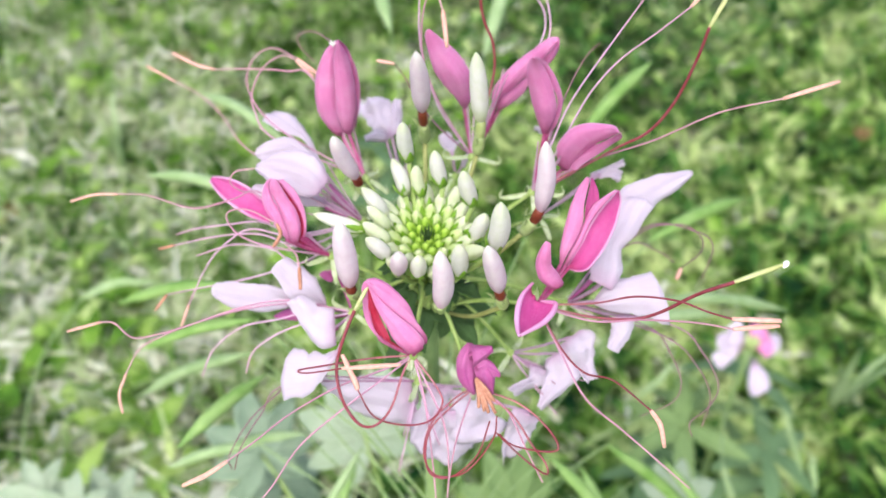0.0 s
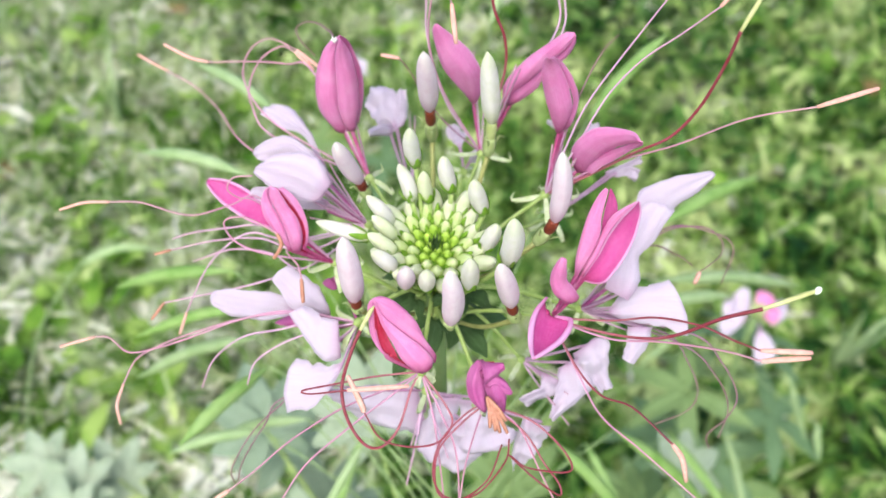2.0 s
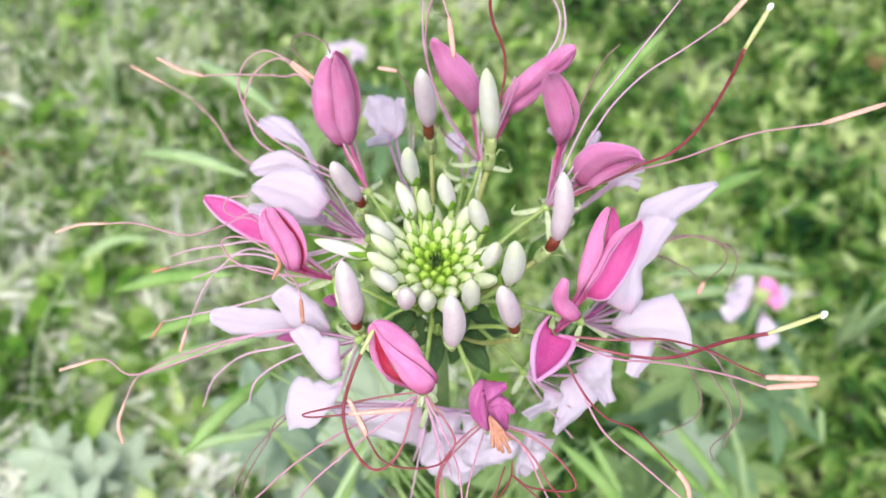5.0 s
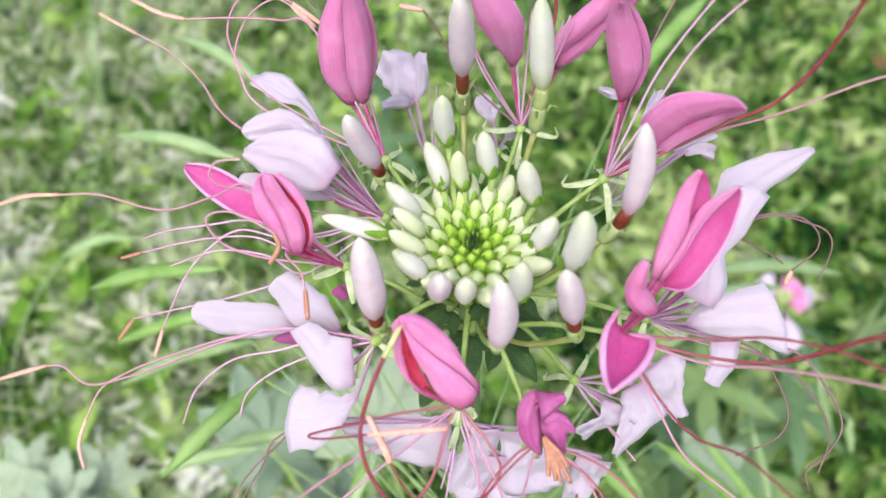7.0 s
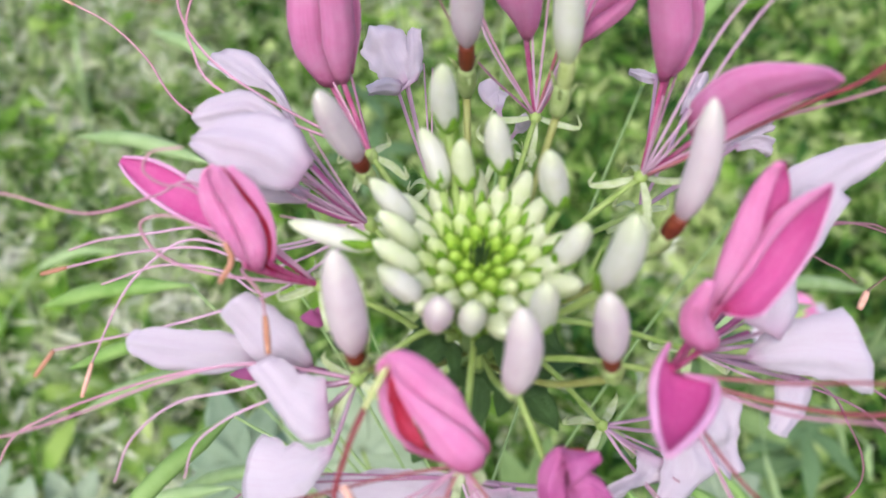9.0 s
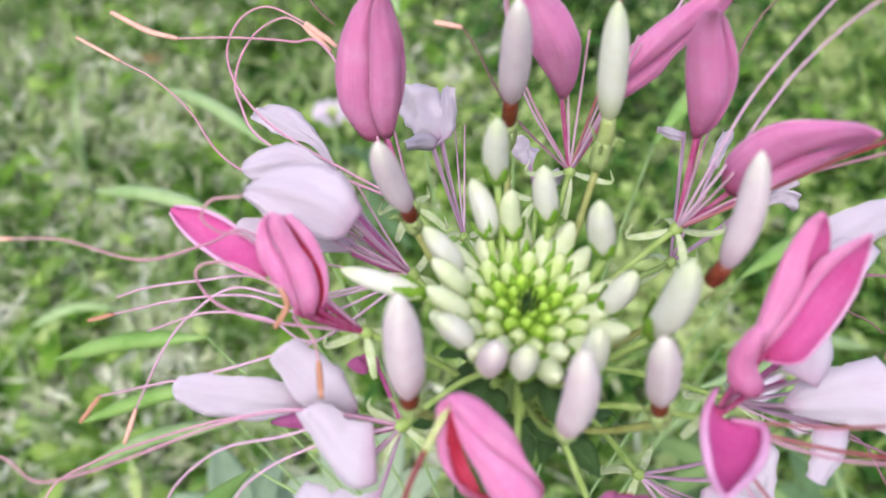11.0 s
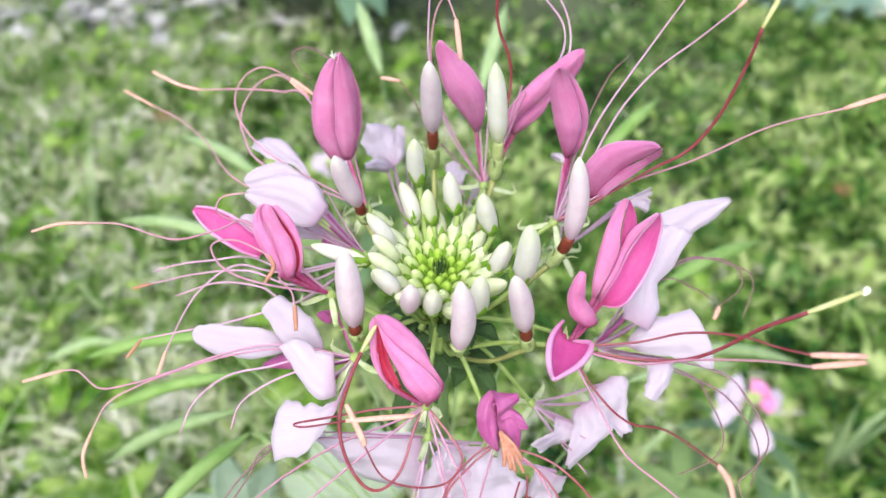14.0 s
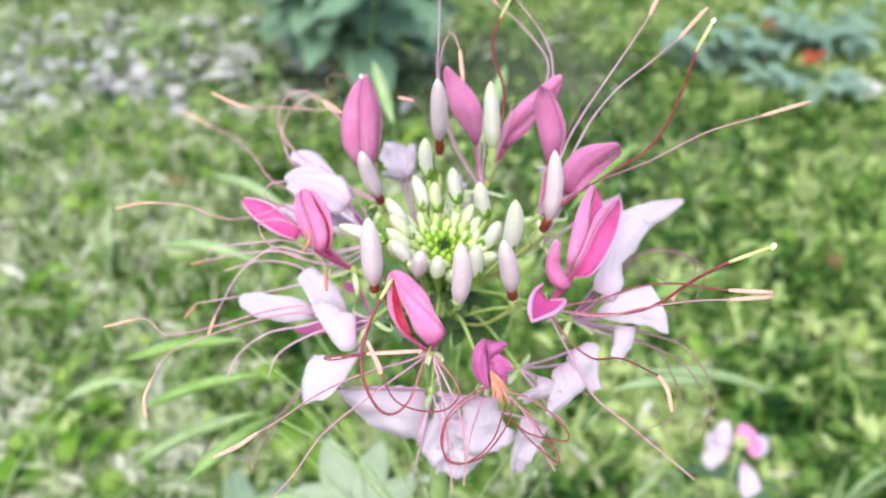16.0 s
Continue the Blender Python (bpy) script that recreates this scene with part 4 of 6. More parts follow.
loft(bl[5], [(-0.01, -3.1, -1.3), (-0.24, -3.02, -0.91), (-0.54, -2.99, -0.56), (-0.94, -2.91, -0.18), (-1.31, -2.82, 0.21), (-1.46, -2.72, 0.63)],
     [(-0.04, -2.88, -1.08), (-0.29, -2.76, -0.7), (-0.43, -2.63, -0.31), (-0.69, -2.53, 0.05), (-0.99, -2.46, 0.37), (-1.29, -2.5, 0.59), (-1.49, -2.67, 0.68)], 0.30, HOOD, belly=0.0)
# small magenta flower with its bunch of anthers
loft(bl[6], [(1.14, -2.81, -1.52), (0.91, -2.92, -1.75), (0.81, -3.16, -2.11), (0.92, -3.39, -2.47), (1.27, -3.59, -2.79)],
     [(1.32, -2.92, -1.62), (1.32, -3.17, -2.04), (1.36, -3.31, -2.35), (1.37, -3.57, -2.77)], 0.40, SMALL, crumple=0.07)
loft(bl[6], [(1.3, -3.24, -2), (1.38, -3.41, -2.34), (1.63, -3.57, -2.66), (1.79, -3.59, -2.86)],
     [(1.62, -3.13, -1.89), (1.84, -3.26, -2.19), (1.89, -3.41, -2.51), (1.85, -3.53, -2.8)], 0.35, SMALL, crumple=0.07)
loft(bl[6], [(1.16, -2.9, -1.46), (1.47, -2.91, -1.53), (1.77, -2.89, -1.56)],
     [(1.26, -3.37, -1.91), (1.52, -3.22, -1.82), (1.82, -3.01, -1.68)], 0.40, SMALL, crumple=0.07)
loft(bl[6], [(1.34, -3.16, -1.89), (1.59, -3.06, -1.84), (1.85, -3.17, -1.98), (2.03, -3.35, -2.19)],
     [(1.37, -3.36, -2.08), (1.56, -3.33, -2.09), (1.77, -3.41, -2.21), (2, -3.42, -2.25)], 0.40, SMALL, crumple=0.07)
petal(bl[6], (1.35, -2.85, -1.65), (1.40, -2.95, -2.60), 0.66, (0.0, -0.8, 0.4), 0.6, -0.1, (RED_IN, MAGENTA), "petal", 0.1)
# pale open petals
loft(bl[8], [(-4.17, 0.09, -2.82), (-4.34, 0.17, -2.59), (-4.53, 0.25, -2.38), (-5.13, 0.25, -2.23), (-5.77, 0.21, -2.14), (-6.4, 0.13, -2.08)],
     [(-4.17, 0.01, -2.89), (-4.37, -0.14, -2.9), (-4.98, -0.31, -2.93), (-5.71, -0.29, -2.77), (-6.16, -0.26, -2.6), (-6.44, -0.22, -2.42)], 0.10, PALE, end=0.28)
loft(bl[8], [(-3.18, -0.6, -2.5), (-3.6, -0.61, -2.29), (-4.01, -0.6, -2.05), (-4.37, -0.42, -1.65), (-4.58, -0.22, -1.24)],
     [(-3.02, -0.48, -2.38), (-3.08, -0.39, -2.07), (-3.28, -0.19, -1.65), (-3.67, -0.07, -1.3), (-4.13, 0.05, -0.97)], 0.10, PALE, end=0.12)
loft(bl[8], [(-2.71, -1.09, -1.97), (-3.05, -1.07, -1.9), (-3.32, -0.97, -1.75), (-3.62, -0.87, -1.59)],
     [(-2.63, -1.83, -2.7), (-2.94, -1.96, -2.79), (-3.34, -1.79, -2.58), (-3.69, -1.42, -2.18), (-4.09, -1.03, -1.76)], 0.10, PALE)
loft(bl[8], [(-2.63, -1.96, -2.76), (-3.03, -1.85, -3.06), (-3.5, -1.62, -3.23), (-4.05, -1.4, -3.41)],
     [(-2.6, -2.09, -2.89), (-3.06, -2.39, -3.58), (-3.66, -2.59, -4.18), (-4.27, -2.44, -4.43)], 0.10, PALE, end=0.1)
loft(bl[9], [(-3.32, 3.64, -0.45), (-3.69, 4.4, -0.11), (-4.04, 5.07, 0.15), (-4.53, 5.69, 0.35), (-5.1, 6.06, 0.31)],
     [(-3.65, 3.86, -0.24), (-4.06, 4.58, 0.07), (-4.42, 4.96, 0.04), (-4.96, 5.32, -0.02), (-5.65, 5.82, 0.07)], 0.12, PALE, end=0.2, crumple=0.06)
loft(bl[9], [(-3.21, 2.92, 0.12), (-3.71, 3.34, 0.57), (-4.22, 3.6, 0.87), (-4.73, 3.58, 0.89), (-5.3, 3.36, 0.71)],
     [(-3.34, 2.66, -0.14), (-3.78, 3.01, 0.25), (-4.23, 3.13, 0.41), (-4.74, 3.05, 0.36), (-5.16, 3.05, 0.4)], 0.13, PALE, end=0.3, crumple=0.06)
loft(bl[9], [(-2.9, 1.81, 0.6), (-3.19, 2.21, 1.03), (-3.78, 2.39, 1.24), (-4.39, 2.31, 1.21), (-4.92, 2.1, 1.04)],
     [(-3.23, 1.46, 0.25), (-3.49, 1.39, 0.23), (-4.05, 1.48, 0.35), (-4.64, 1.64, 0.54), (-5.09, 1.9, 0.84)], 0.17, PALE, end=0.15, crumple=0.09)
loft(bl[9], [(-3.14, 2.24, -0.46), (-3.58, 2.28, -0.28), (-4.2, 2.28, -0.13), (-4.82, 2.27, 0.01), (-5.24, 2.21, 0.1)],
     [(-3.21, 2.04, -0.66), (-3.65, 1.97, -0.59), (-4.21, 1.91, -0.49), (-4.83, 1.88, -0.37), (-5.37, 2.05, -0.06)], 0.12, PALE, end=0.2, crumple=0.1)
loft(bl[10], [(5.59, 1.49, -0.56), (5.84, 1.96, -0.07), (6.46, 2.25, 0.2), (7.3, 2.45, 0.36), (8.01, 2.55, 0.39)],
     [(6.26, 1.12, -1.01), (6.67, 1.51, -0.62), (7.01, 1.8, -0.36), (7.56, 2.08, -0.1), (8.1, 2.43, 0.24)], 0.12, PALE, end=0.3)
loft(bl[10], [(4.73, -0.46, -1.38), (4.84, -0.08, -1.02), (5.12, 0.36, -0.59), (5.51, 0.92, -0.06), (5.9, 1.31, 0.32)],
     [(5.39, -0.7, -1.62), (5.68, -0.39, -1.33), (5.72, 0.14, -0.81), (6.13, 0.5, -0.47), (6.7, 1.12, 0.13)], 0.12, PALE, end=0.1)
loft(bl[10], [(4.93, -0.6, -2.11), (5.26, -0.35, -1.72), (5.86, -0.23, -1.46), (6.59, -0.23, -1.32)],
     [(4.95, -0.69, -2.2), (5.49, -0.89, -2.26), (6.17, -1.05, -2.27), (7.1, -1.34, -2.41)], 0.12, PALE, end=0.08, crumple=0.06)
loft(bl[10], [(5.46, -0.95, -2.44), (5.43, -1.32, -2.8), (5.29, -1.58, -3.05)],
     [(6.2, -0.95, -2.44), (6, -1.37, -2.85), (5.66, -1.71, -3.18)], 0.22, PALE, end=0.1, crumple=0.1)
loft(bl[11], [(4.05, -0.95, -3.67), (4.21, -1.21, -3.92), (4.53, -1.51, -4.2), (4.86, -1.78, -4.46)],
     [(4.64, -0.69, -3.27), (5.06, -0.8, -3.29), (5.08, -1.38, -3.99), (5.21, -1.69, -4.32)], 0.16, PALE, crumple=0.22)
loft(bl[11], [(3.59, -1.26, -3.98), (3.56, -1.67, -4.27), (3.4, -2.12, -4.62), (3.28, -2.42, -4.76)],
     [(4.2, -1.06, -3.66), (4.64, -1.66, -4.21), (4.14, -2.06, -4.5), (3.44, -2.52, -4.89)], 0.14, PALE, crumple=0.16)
loft(bl[11], [(3.1, -1.28, -4.2), (3.03, -1.61, -4.4), (2.76, -1.79, -4.4), (2.45, -2.02, -4.48)],
     [(3.8, -1.44, -4.39), (3.53, -1.75, -4.58), (3.01, -1.95, -4.63), (2.64, -2.15, -4.66)], 0.25, PALE, crumple=0.2)
loft(bl[12], [(-0.52, -1.51, -4.59), (-1.47, -1.45, -4.5), (-2.56, -1.53, -4.64), (-3.32, -1.5, -4.6)],
     [(-0.19, -1.85, -6.49), (-1.09, -1.71, -6.66), (-2.22, -1.64, -6.16), (-3.08, -1.53, -5.03)], 0.10, PALE, crumple=0.16, end=0.1)
loft(bl[12], [(0.08, -1.75, -4.65), (-0.35, -1.95, -5.57), (-0.6, -2.11, -6.44)],
     [(0.76, -1.76, -4.63), (0.53, -2.19, -5.94), (-0.11, -2.52, -7.09)], 0.14, PALE, crumple=0.18, end=0.1)
loft(bl[12], [(0.63, -1.83, -4.69), (0.78, -2.14, -5.49), (0.72, -2.56, -6.47)],
     [(1.81, -1.8, -4.59), (2.11, -2.14, -5.43), (2.51, -2.23, -5.83)], 0.12, PALE, crumple=0.2, end=0.1)
loft(bl[12], [(2.64, -2.1, -5.14), (2.41, -2.26, -6.23), (2.34, -2.55, -7.51)],
     [(3.42, -2.3, -5.43), (3.29, -2.27, -6.2), (2.86, -2.32, -7.11)], 0.12, PALE, crumple=0.2, end=0.1)
loft(bl[12], [(0.01, -1.99, -5.4), (-0.12, -2.23, -6.42), (-0.1, -2.43, -7.37)],
     [(1.29, -2, -5.37), (1.51, -2.25, -6.38), (1.21, -2.42, -7.29)], 0.12, PALE, crumple=0.2, end=0.1)
loft(bl[13], [(-1.6, 6.14, -0.96), (-2.02, 6.44, -0.73), (-2.38, 6.88, -0.37), (-2.37, 7.2, -0.11)],
     [(-1.1, 6.46, -0.63), (-1.2, 6.93, -0.22), (-1.38, 7.25, 0.03), (-1.72, 7.39, 0.1)], 0.2, PALE, crumple=0.2, end=0.1)
loft(bl[13], [(-1.54, 6.05, -0.91), (-1.38, 6.4, -0.56), (-1.35, 6.82, -0.15), (-1.29, 7.12, 0.16)],
     [(-1.05, 6.3, -0.65), (-0.95, 6.62, -0.33), (-0.97, 6.9, -0.05), (-0.97, 7.09, 0.14)], 0.2, PALE, crumple=0.16)
loft(bl[13], [(-1.52, 6.03, -0.47), (-1.81, 5.72, -0.23), (-2.14, 5.27, -0.14)],
     [(-1.58, 5.76, -0.74), (-1.92, 5.46, -0.5), (-2.14, 5.11, -0.29)], 0.4, PALE, crumple=0.1, end=0.3)
loft(bl[14], [(5.22, 3.71, -0.59), (5.8, 3.96, -0.45), (6.31, 4.17, -0.34)],
     [(5.36, 3.57, -0.73), (5.91, 3.84, -0.56), (6.41, 4.01, -0.49)], 0.2, PALE, crumple=0.18, end=0.1)
loft(bl[14], [(5.43, 3.63, -0.5), (5.89, 3.69, -0.34), (6.25, 3.54, -0.4)],
     [(5.51, 3.5, -0.63), (5.82, 3.46, -0.57), (6.08, 3.3, -0.64)], 0.2, PALE, crumple=0.16, end=0.1)
loft(bl[14], [(4.45, 4.36, -0.35), (4.62, 4.74, -0.12), (4.88, 5.18, 0.18)],
     [(4.7, 4.42, -0.29), (5, 4.86, 0.01), (5.22, 5.12, 0.12)], 0.2, PALE, crumple=0.16)
loft(bl[14], [(4.08, 5.07, -0.04), (3.8, 5.23, -0.08), (3.52, 5.48, -0.03)],
     [(4.03, 5.24, 0.12), (3.79, 5.43, 0.12), (3.56, 5.58, 0.07)], 0.2, PALE, crumple=0.12)
# magenta petals still rolled up below them
petal(bl[8], (-3.4, 0.1, -3.2), (-4.9, 0.2, -3.6), 0.5, (0, -0.7, 0.7), -0.9, 0.05, (MAGENTA, MAGENTA))
petal(bl[8], (-2.7, 0.2, -1.9), (-3.2, -0.1, -1.5), 0.35, (0, -0.7, 0.7), -1.1, 0.05, (MAGENTA, MAGENTA))

# long stamens and styles, flower by flower
stamen(bl[1], [(-4.41, 4.19, 0.52), (-5.42, 4.82, 1.11), (-5.87, 5.51, 1.75), (-5.66, 6.09, 2.29), (-5.06, 6.34, 2.52), (-4.25, 6.10, 2.27)], [(-3.58, 5.73, 1.91)])
stamen(bl[1], [(-4.92, 4.14, 0.46), (-5.59, 4.83, 1.10), (-5.67, 5.32, 1.57), (-5.33, 5.88, 2.09), (-4.73, 6.17, 2.35), (-4.29, 6.05, 2.23)], [(-3.71, 5.65, 1.85)])
stamen(bl[1], [(-3.69, 5.46, 1.86), (-4.53, 5.65, 2.06), (-5.71, 5.68, 2.13), (-6.86, 5.64, 2.13)], [(-7.48, 5.76, 2.24), (-8.23, 6.04, 2.51)])
stamen(bl[1], [(-2.92, 5.53, 2.58), (-3.26, 5.92, 3.10), (-3.75, 6.00, 3.28), (-4.10, 5.81, 3.18), (-3.98, 5.50, 2.96), (-3.53, 5.09, 2.69)], material=FIL_DARK, r=0.024)
stamen(bl[9], [(-4.70, 4.01, -0.55), (-5.74, 4.60, -0.46), (-6.42, 5.20, -0.26), (-7.03, 6.04, 0.12), (-7.94, 6.91, 0.45), (-8.90, 7.53, 0.62)], [(-9.94, 7.94, 1.02)], fat=0.55)
stamen(bl[7], [(-4.16, 1.16, -0.31), (-5.05, 1.48, 0.38), (-5.65, 1.20, 0.33), (-6.52, 0.81, 0.29), (-7.09, 0.73, 0.41), (-8.00, 0.76, 0.78), (-8.76, 0.61, 0.93)], [(-9.44, 0.60, 0.91), (-10.09, 0.46, 0.78)], fat=0.55)
stamen(bl[7], [(-4.60, 0.30, -0.78), (-5.46, 0.28, -0.30), (-5.78, 0.46, 0.19), (-5.60, 0.55, 0.40), (-5.02, 0.38, 0.52), (-4.20, -0.15, 0.46)], [(-4.09, -0.36, 0.25), (-4.29, -0.63, -0.00)], tip=ANTHER_BROWN, fat=0.55)
stamen(bl[7], [(-4.24, 0.85, -0.01), (-4.92, 0.94, 0.68), (-5.33, 0.84, 0.88), (-5.59, 0.87, 1.16), (-5.40, 0.97, 1.46), (-4.82, 0.82, 1.66)])
stamen(bl[7], [(-4.06, 0.12, -0.42), (-3.71, -0.47, -0.42), (-3.57, -0.95, -0.45)], [(-3.52, -1.41, -0.89)], tip=ANTHER_BROWN, fat=0.55)
stamen(bl[9], [(-3.86, 1.55, -1.41), (-5.19, 1.86, -1.10), (-6.19, 1.80, -1.15), (-7.19, 1.70, -1.23), (-7.82, 1.56, -1.36)], material=FIL_MAUVE)
stamen(bl[9], [(-3.86, 1.31, -1.64), (-5.19, 1.58, -1.37), (-6.53, 1.53, -1.40), (-7.86, 1.32, -1.59)], [(-8.36, 1.22, -1.67)], material=FIL_MAUVE, tip=ANTHER_BROWN, fat=0.55)
stamen(bl[9], [(-4.19, 1.56, -1.40), (-5.52, 1.70, -1.25), (-6.36, 1.32, -1.61), (-6.87, 0.83, -2.06), (-7.38, -0.01, -2.86)], [(-7.58, -0.49, -3.32)], material=FIL_MAUVE, fat=0.55)
stamen(bl[9], [(-3.59, 0.94, -1.78), (-4.82, 0.54, -2.01), (-5.95, 0.25, -2.15), (-6.76, 0.09, -2.21), (-7.88, -0.15, -2.29)], [(-8.24, -0.50, -2.63)], material=FIL_MAUVE, tip=ANTHER_BROWN, fat=0.55)
stamen(bl[9], [(-3.87, 0.95, -1.98), (-4.86, 1.25, -1.68), (-6.03, 1.34, -1.58), (-7.20, 1.07, -1.82)], material=FIL_MAUVE)
stamen(bl[8], [(-3.98, -0.87, -1.84), (-5.34, -1.18, -1.81), (-6.82, -1.76, -1.97), (-7.54, -2.02, -2.02), (-8.26, -2.19, -2.00), (-8.74, -1.98, -1.64), (-9.09, -2.00, -1.57)], [(-10.03, -2.19, -1.75)], fat=0.55)
stamen(bl[8], [(-3.91, -0.57, -2.27), (-5.57, -0.55, -2.53), (-7.26, -0.76, -3.02), (-8.12, -0.93, -3.33), (-8.79, -1.15, -3.66), (-9.19, -1.60, -4.23)], [(-9.37, -2.05, -4.65), (-9.25, -2.47, -5.05)], fat=0.55)
stamen(bl[8], [(-3.09, -0.74, -2.27), (-4.40, -0.89, -2.59), (-5.55, -0.98, -2.84), (-6.40, -1.39, -3.36), (-6.76, -1.93, -3.99)], material=FIL_MAUVE)
stamen(bl[8], [(-3.08, -1.00, -2.46), (-3.73, -1.09, -2.60), (-4.55, -1.30, -2.88), (-5.17, -1.62, -3.24), (-5.38, -2.04, -3.70)], material=FIL_MAUVE)
stamen(bl[12], [(-3.87, -1.70, -4.24), (-4.52, -2.12, -4.53), (-5.33, -2.76, -5.00), (-5.89, -3.56, -5.62), (-5.80, -3.90, -5.89)], material=FIL_DARK, r=0.024)
stamen(bl[12], [(-4.19, -1.90, -4.37), (-5.01, -2.64, -4.91), (-5.57, -3.40, -5.49), (-5.72, -3.90, -5.89)], material=FIL_DARK, r=0.024)
stamen(bl[5], [(-1.06, -3.32, -2.00), (-2.30, -4.07, -1.86), (-3.45, -4.97, -1.86), (-4.24, -5.76, -1.95), (-4.79, -6.29, -1.97)], [(-5.30, -6.46, -2.28), (-5.91, -6.60, -2.54)])
stamen(bl[5], [(-1.06, -3.28, -2.34), (-2.33, -4.04, -2.92), (-3.40, -4.77, -3.49), (-4.13, -5.57, -4.21), (-4.77, -6.15, -4.69), (-5.25, -6.70, -5.17)])
style(bl[5], [(-0.62, -3.27, -2.20), (-0.94, -4.17, -2.65), (-1.37, -4.61, -2.82), (-1.80, -4.62, -2.66), (-2.20, -4.28, -2.04), (-2.31, -3.84, -1.31), (-2.06, -3.38, -0.53), (-1.81, -3.09, -0.01)], [(-1.42, -2.57, 0.48)], knob=False)
stamen(bl[5], [(-1.52, -3.17, -1.77), (-2.64, -3.56, -1.60), (-3.32, -3.81, -1.50), (-3.10, -3.91, -1.50), (-2.15, -4.03, -1.18)], [(-0.62, -3.95, -1.12)], material=FIL_RED)
stamen(bl[5], [(0.30, -3.71, -2.34), (0.44, -4.13, -2.53), (0.07, -4.57, -2.69), (-0.64, -4.77, -2.56), (-1.34, -4.75, -2.21), (-1.73, -4.42, -1.56)], [(-1.80, -4.27, -1.42), (-2.14, -3.77, -0.93)], material=FIL_RED)
stamen(bl[5], [(-0.07, -3.61, -2.76), (0.07, -4.24, -3.40), (0.21, -5.09, -4.26), (0.28, -5.62, -4.79)])
stamen(bl[5], [(0.15, -3.69, -2.64), (0.51, -4.38, -3.17), (0.62, -5.17, -3.79), (0.58, -5.85, -4.31)])
stamen(bl[6], [(0.84, -3.40, -3.11), (0.15, -4.13, -3.32), (-0.05, -4.93, -3.63), (0.28, -5.47, -3.81), (1.06, -5.56, -3.50), (1.75, -5.19, -2.60), (1.84, -4.89, -2.02)], material=FIL_RED)
stamen(bl[6], [(0.68, -3.68, -3.21), (0.07, -4.41, -3.41), (0.06, -5.34, -3.76), (0.63, -5.61, -3.69), (1.33, -5.42, -3.03), (1.66, -4.99, -2.12)], material=FIL_RED)
stamen(bl[6], [(2.48, -3.62, -3.06), (3.18, -4.22, -3.21), (3.55, -4.77, -3.41), (3.34, -4.97, -3.47), (2.36, -5.05, -3.10), (1.92, -4.92, -2.75)], material=FIL_RED)
stamen(bl[6], [(2.33, -3.83, -3.28), (2.88, -4.65, -3.61), (3.22, -5.12, -3.79), (3.20, -5.37, -3.91), (2.52, -5.17, -3.37), (1.85, -4.89, -2.72)], material=FIL_RED)
stamen(bl[6], [(2.19, -3.69, -3.24), (2.73, -4.76, -3.70), (3.12, -5.54, -4.04)])
stamen(bl[6], [(1.13, -3.69, -3.21), (0.80, -4.75, -3.39), (0.62, -5.76, -3.54)])
style(bl[4], [(4.33, -2.48, -0.85), (5.28, -3.11, -0.32), (5.89, -3.46, 0.28), (6.54, -3.83, 1.27), (7.14, -4.25, 2.08)], [(7.71, -4.15, 2.27), (8.28, -4.05, 2.46)])
stamen(bl[4], [(4.41, -2.58, -0.26), (5.25, -3.27, 0.66), (6.02, -4.06, 1.29), (6.51, -4.73, 1.60), (6.87, -5.23, 1.88)], [(7.95, -5.27, 1.86)], material=FIL_RED)
stamen(bl[4], [(4.41, -2.82, -0.68), (5.39, -3.65, 0.22), (6.34, -4.63, 1.14), (6.91, -5.35, 1.68)], [(7.92, -5.33, 1.77)])
stamen(bl[4], [(3.60, -3.26, -1.27), (4.05, -4.28, -1.05), (4.58, -5.06, -0.42), (5.14, -6.38, 0.12)], [(5.37, -6.56, -0.17), (5.49, -6.84, -0.63)], material=FIL_RED)
stamen(bl[4], [(3.80, -2.65, -2.26), (4.41, -3.52, -3.03), (5.34, -4.20, -3.49), (6.24, -4.87, -3.93), (7.11, -5.53, -4.35)])
stamen(bl[10], [(6.94, -0.11, -3.76), (7.66, -0.65, -4.46), (7.99, -1.21, -5.15), (7.70, -1.60, -5.64), (6.70, -1.84, -6.04)], material=FIL_DARK, r=0.024)
stamen(bl[10], [(7.51, -0.51, -3.26), (8.37, -1.18, -3.74), (8.79, -1.96, -4.34), (8.46, -2.47, -4.73), (7.86, -2.86, -5.01), (7.89, -3.18, -5.25)], material=FIL_DARK, r=0.024)
stamen(bl[10], [(7.32, -0.62, -3.65), (8.30, -1.32, -4.26), (8.65, -2.00, -4.87), (8.34, -2.68, -5.47)], material=FIL_DARK, r=0.024)
stamen(bl[10], [(6.58, 1.85, -1.62), (7.96, 2.14, -1.44), (8.61, 1.91, -1.70), (8.64, 1.56, -2.07), (8.01, 1.21, -2.45)], [(7.83, 0.94, -2.70)], material=FIL_DARK, r=0.024)
stamen(bl[10], [(6.75, 2.00, -1.48), (8.47, 2.00, -1.60), (9.02, 1.67, -1.95), (8.65, 0.97, -2.69)], material=FIL_DARK, r=0.024)
stamen(bl[10], [(6.25, 1.64, -1.88), (7.28, 1.56, -2.06), (7.80, 1.34, -2.33)], material=FIL_DARK, r=0.024)
style(bl[3], [(4.15, 1.88, 0.68), (5.38, 1.44, 1.94), (6.09, 1.13, 2.67), (6.57, 0.94, 3.69), (6.84, 0.76, 4.98), (6.93, 0.60, 6.00)], [(7.21, 0.86, 6.44), (7.41, 1.05, 6.76)])
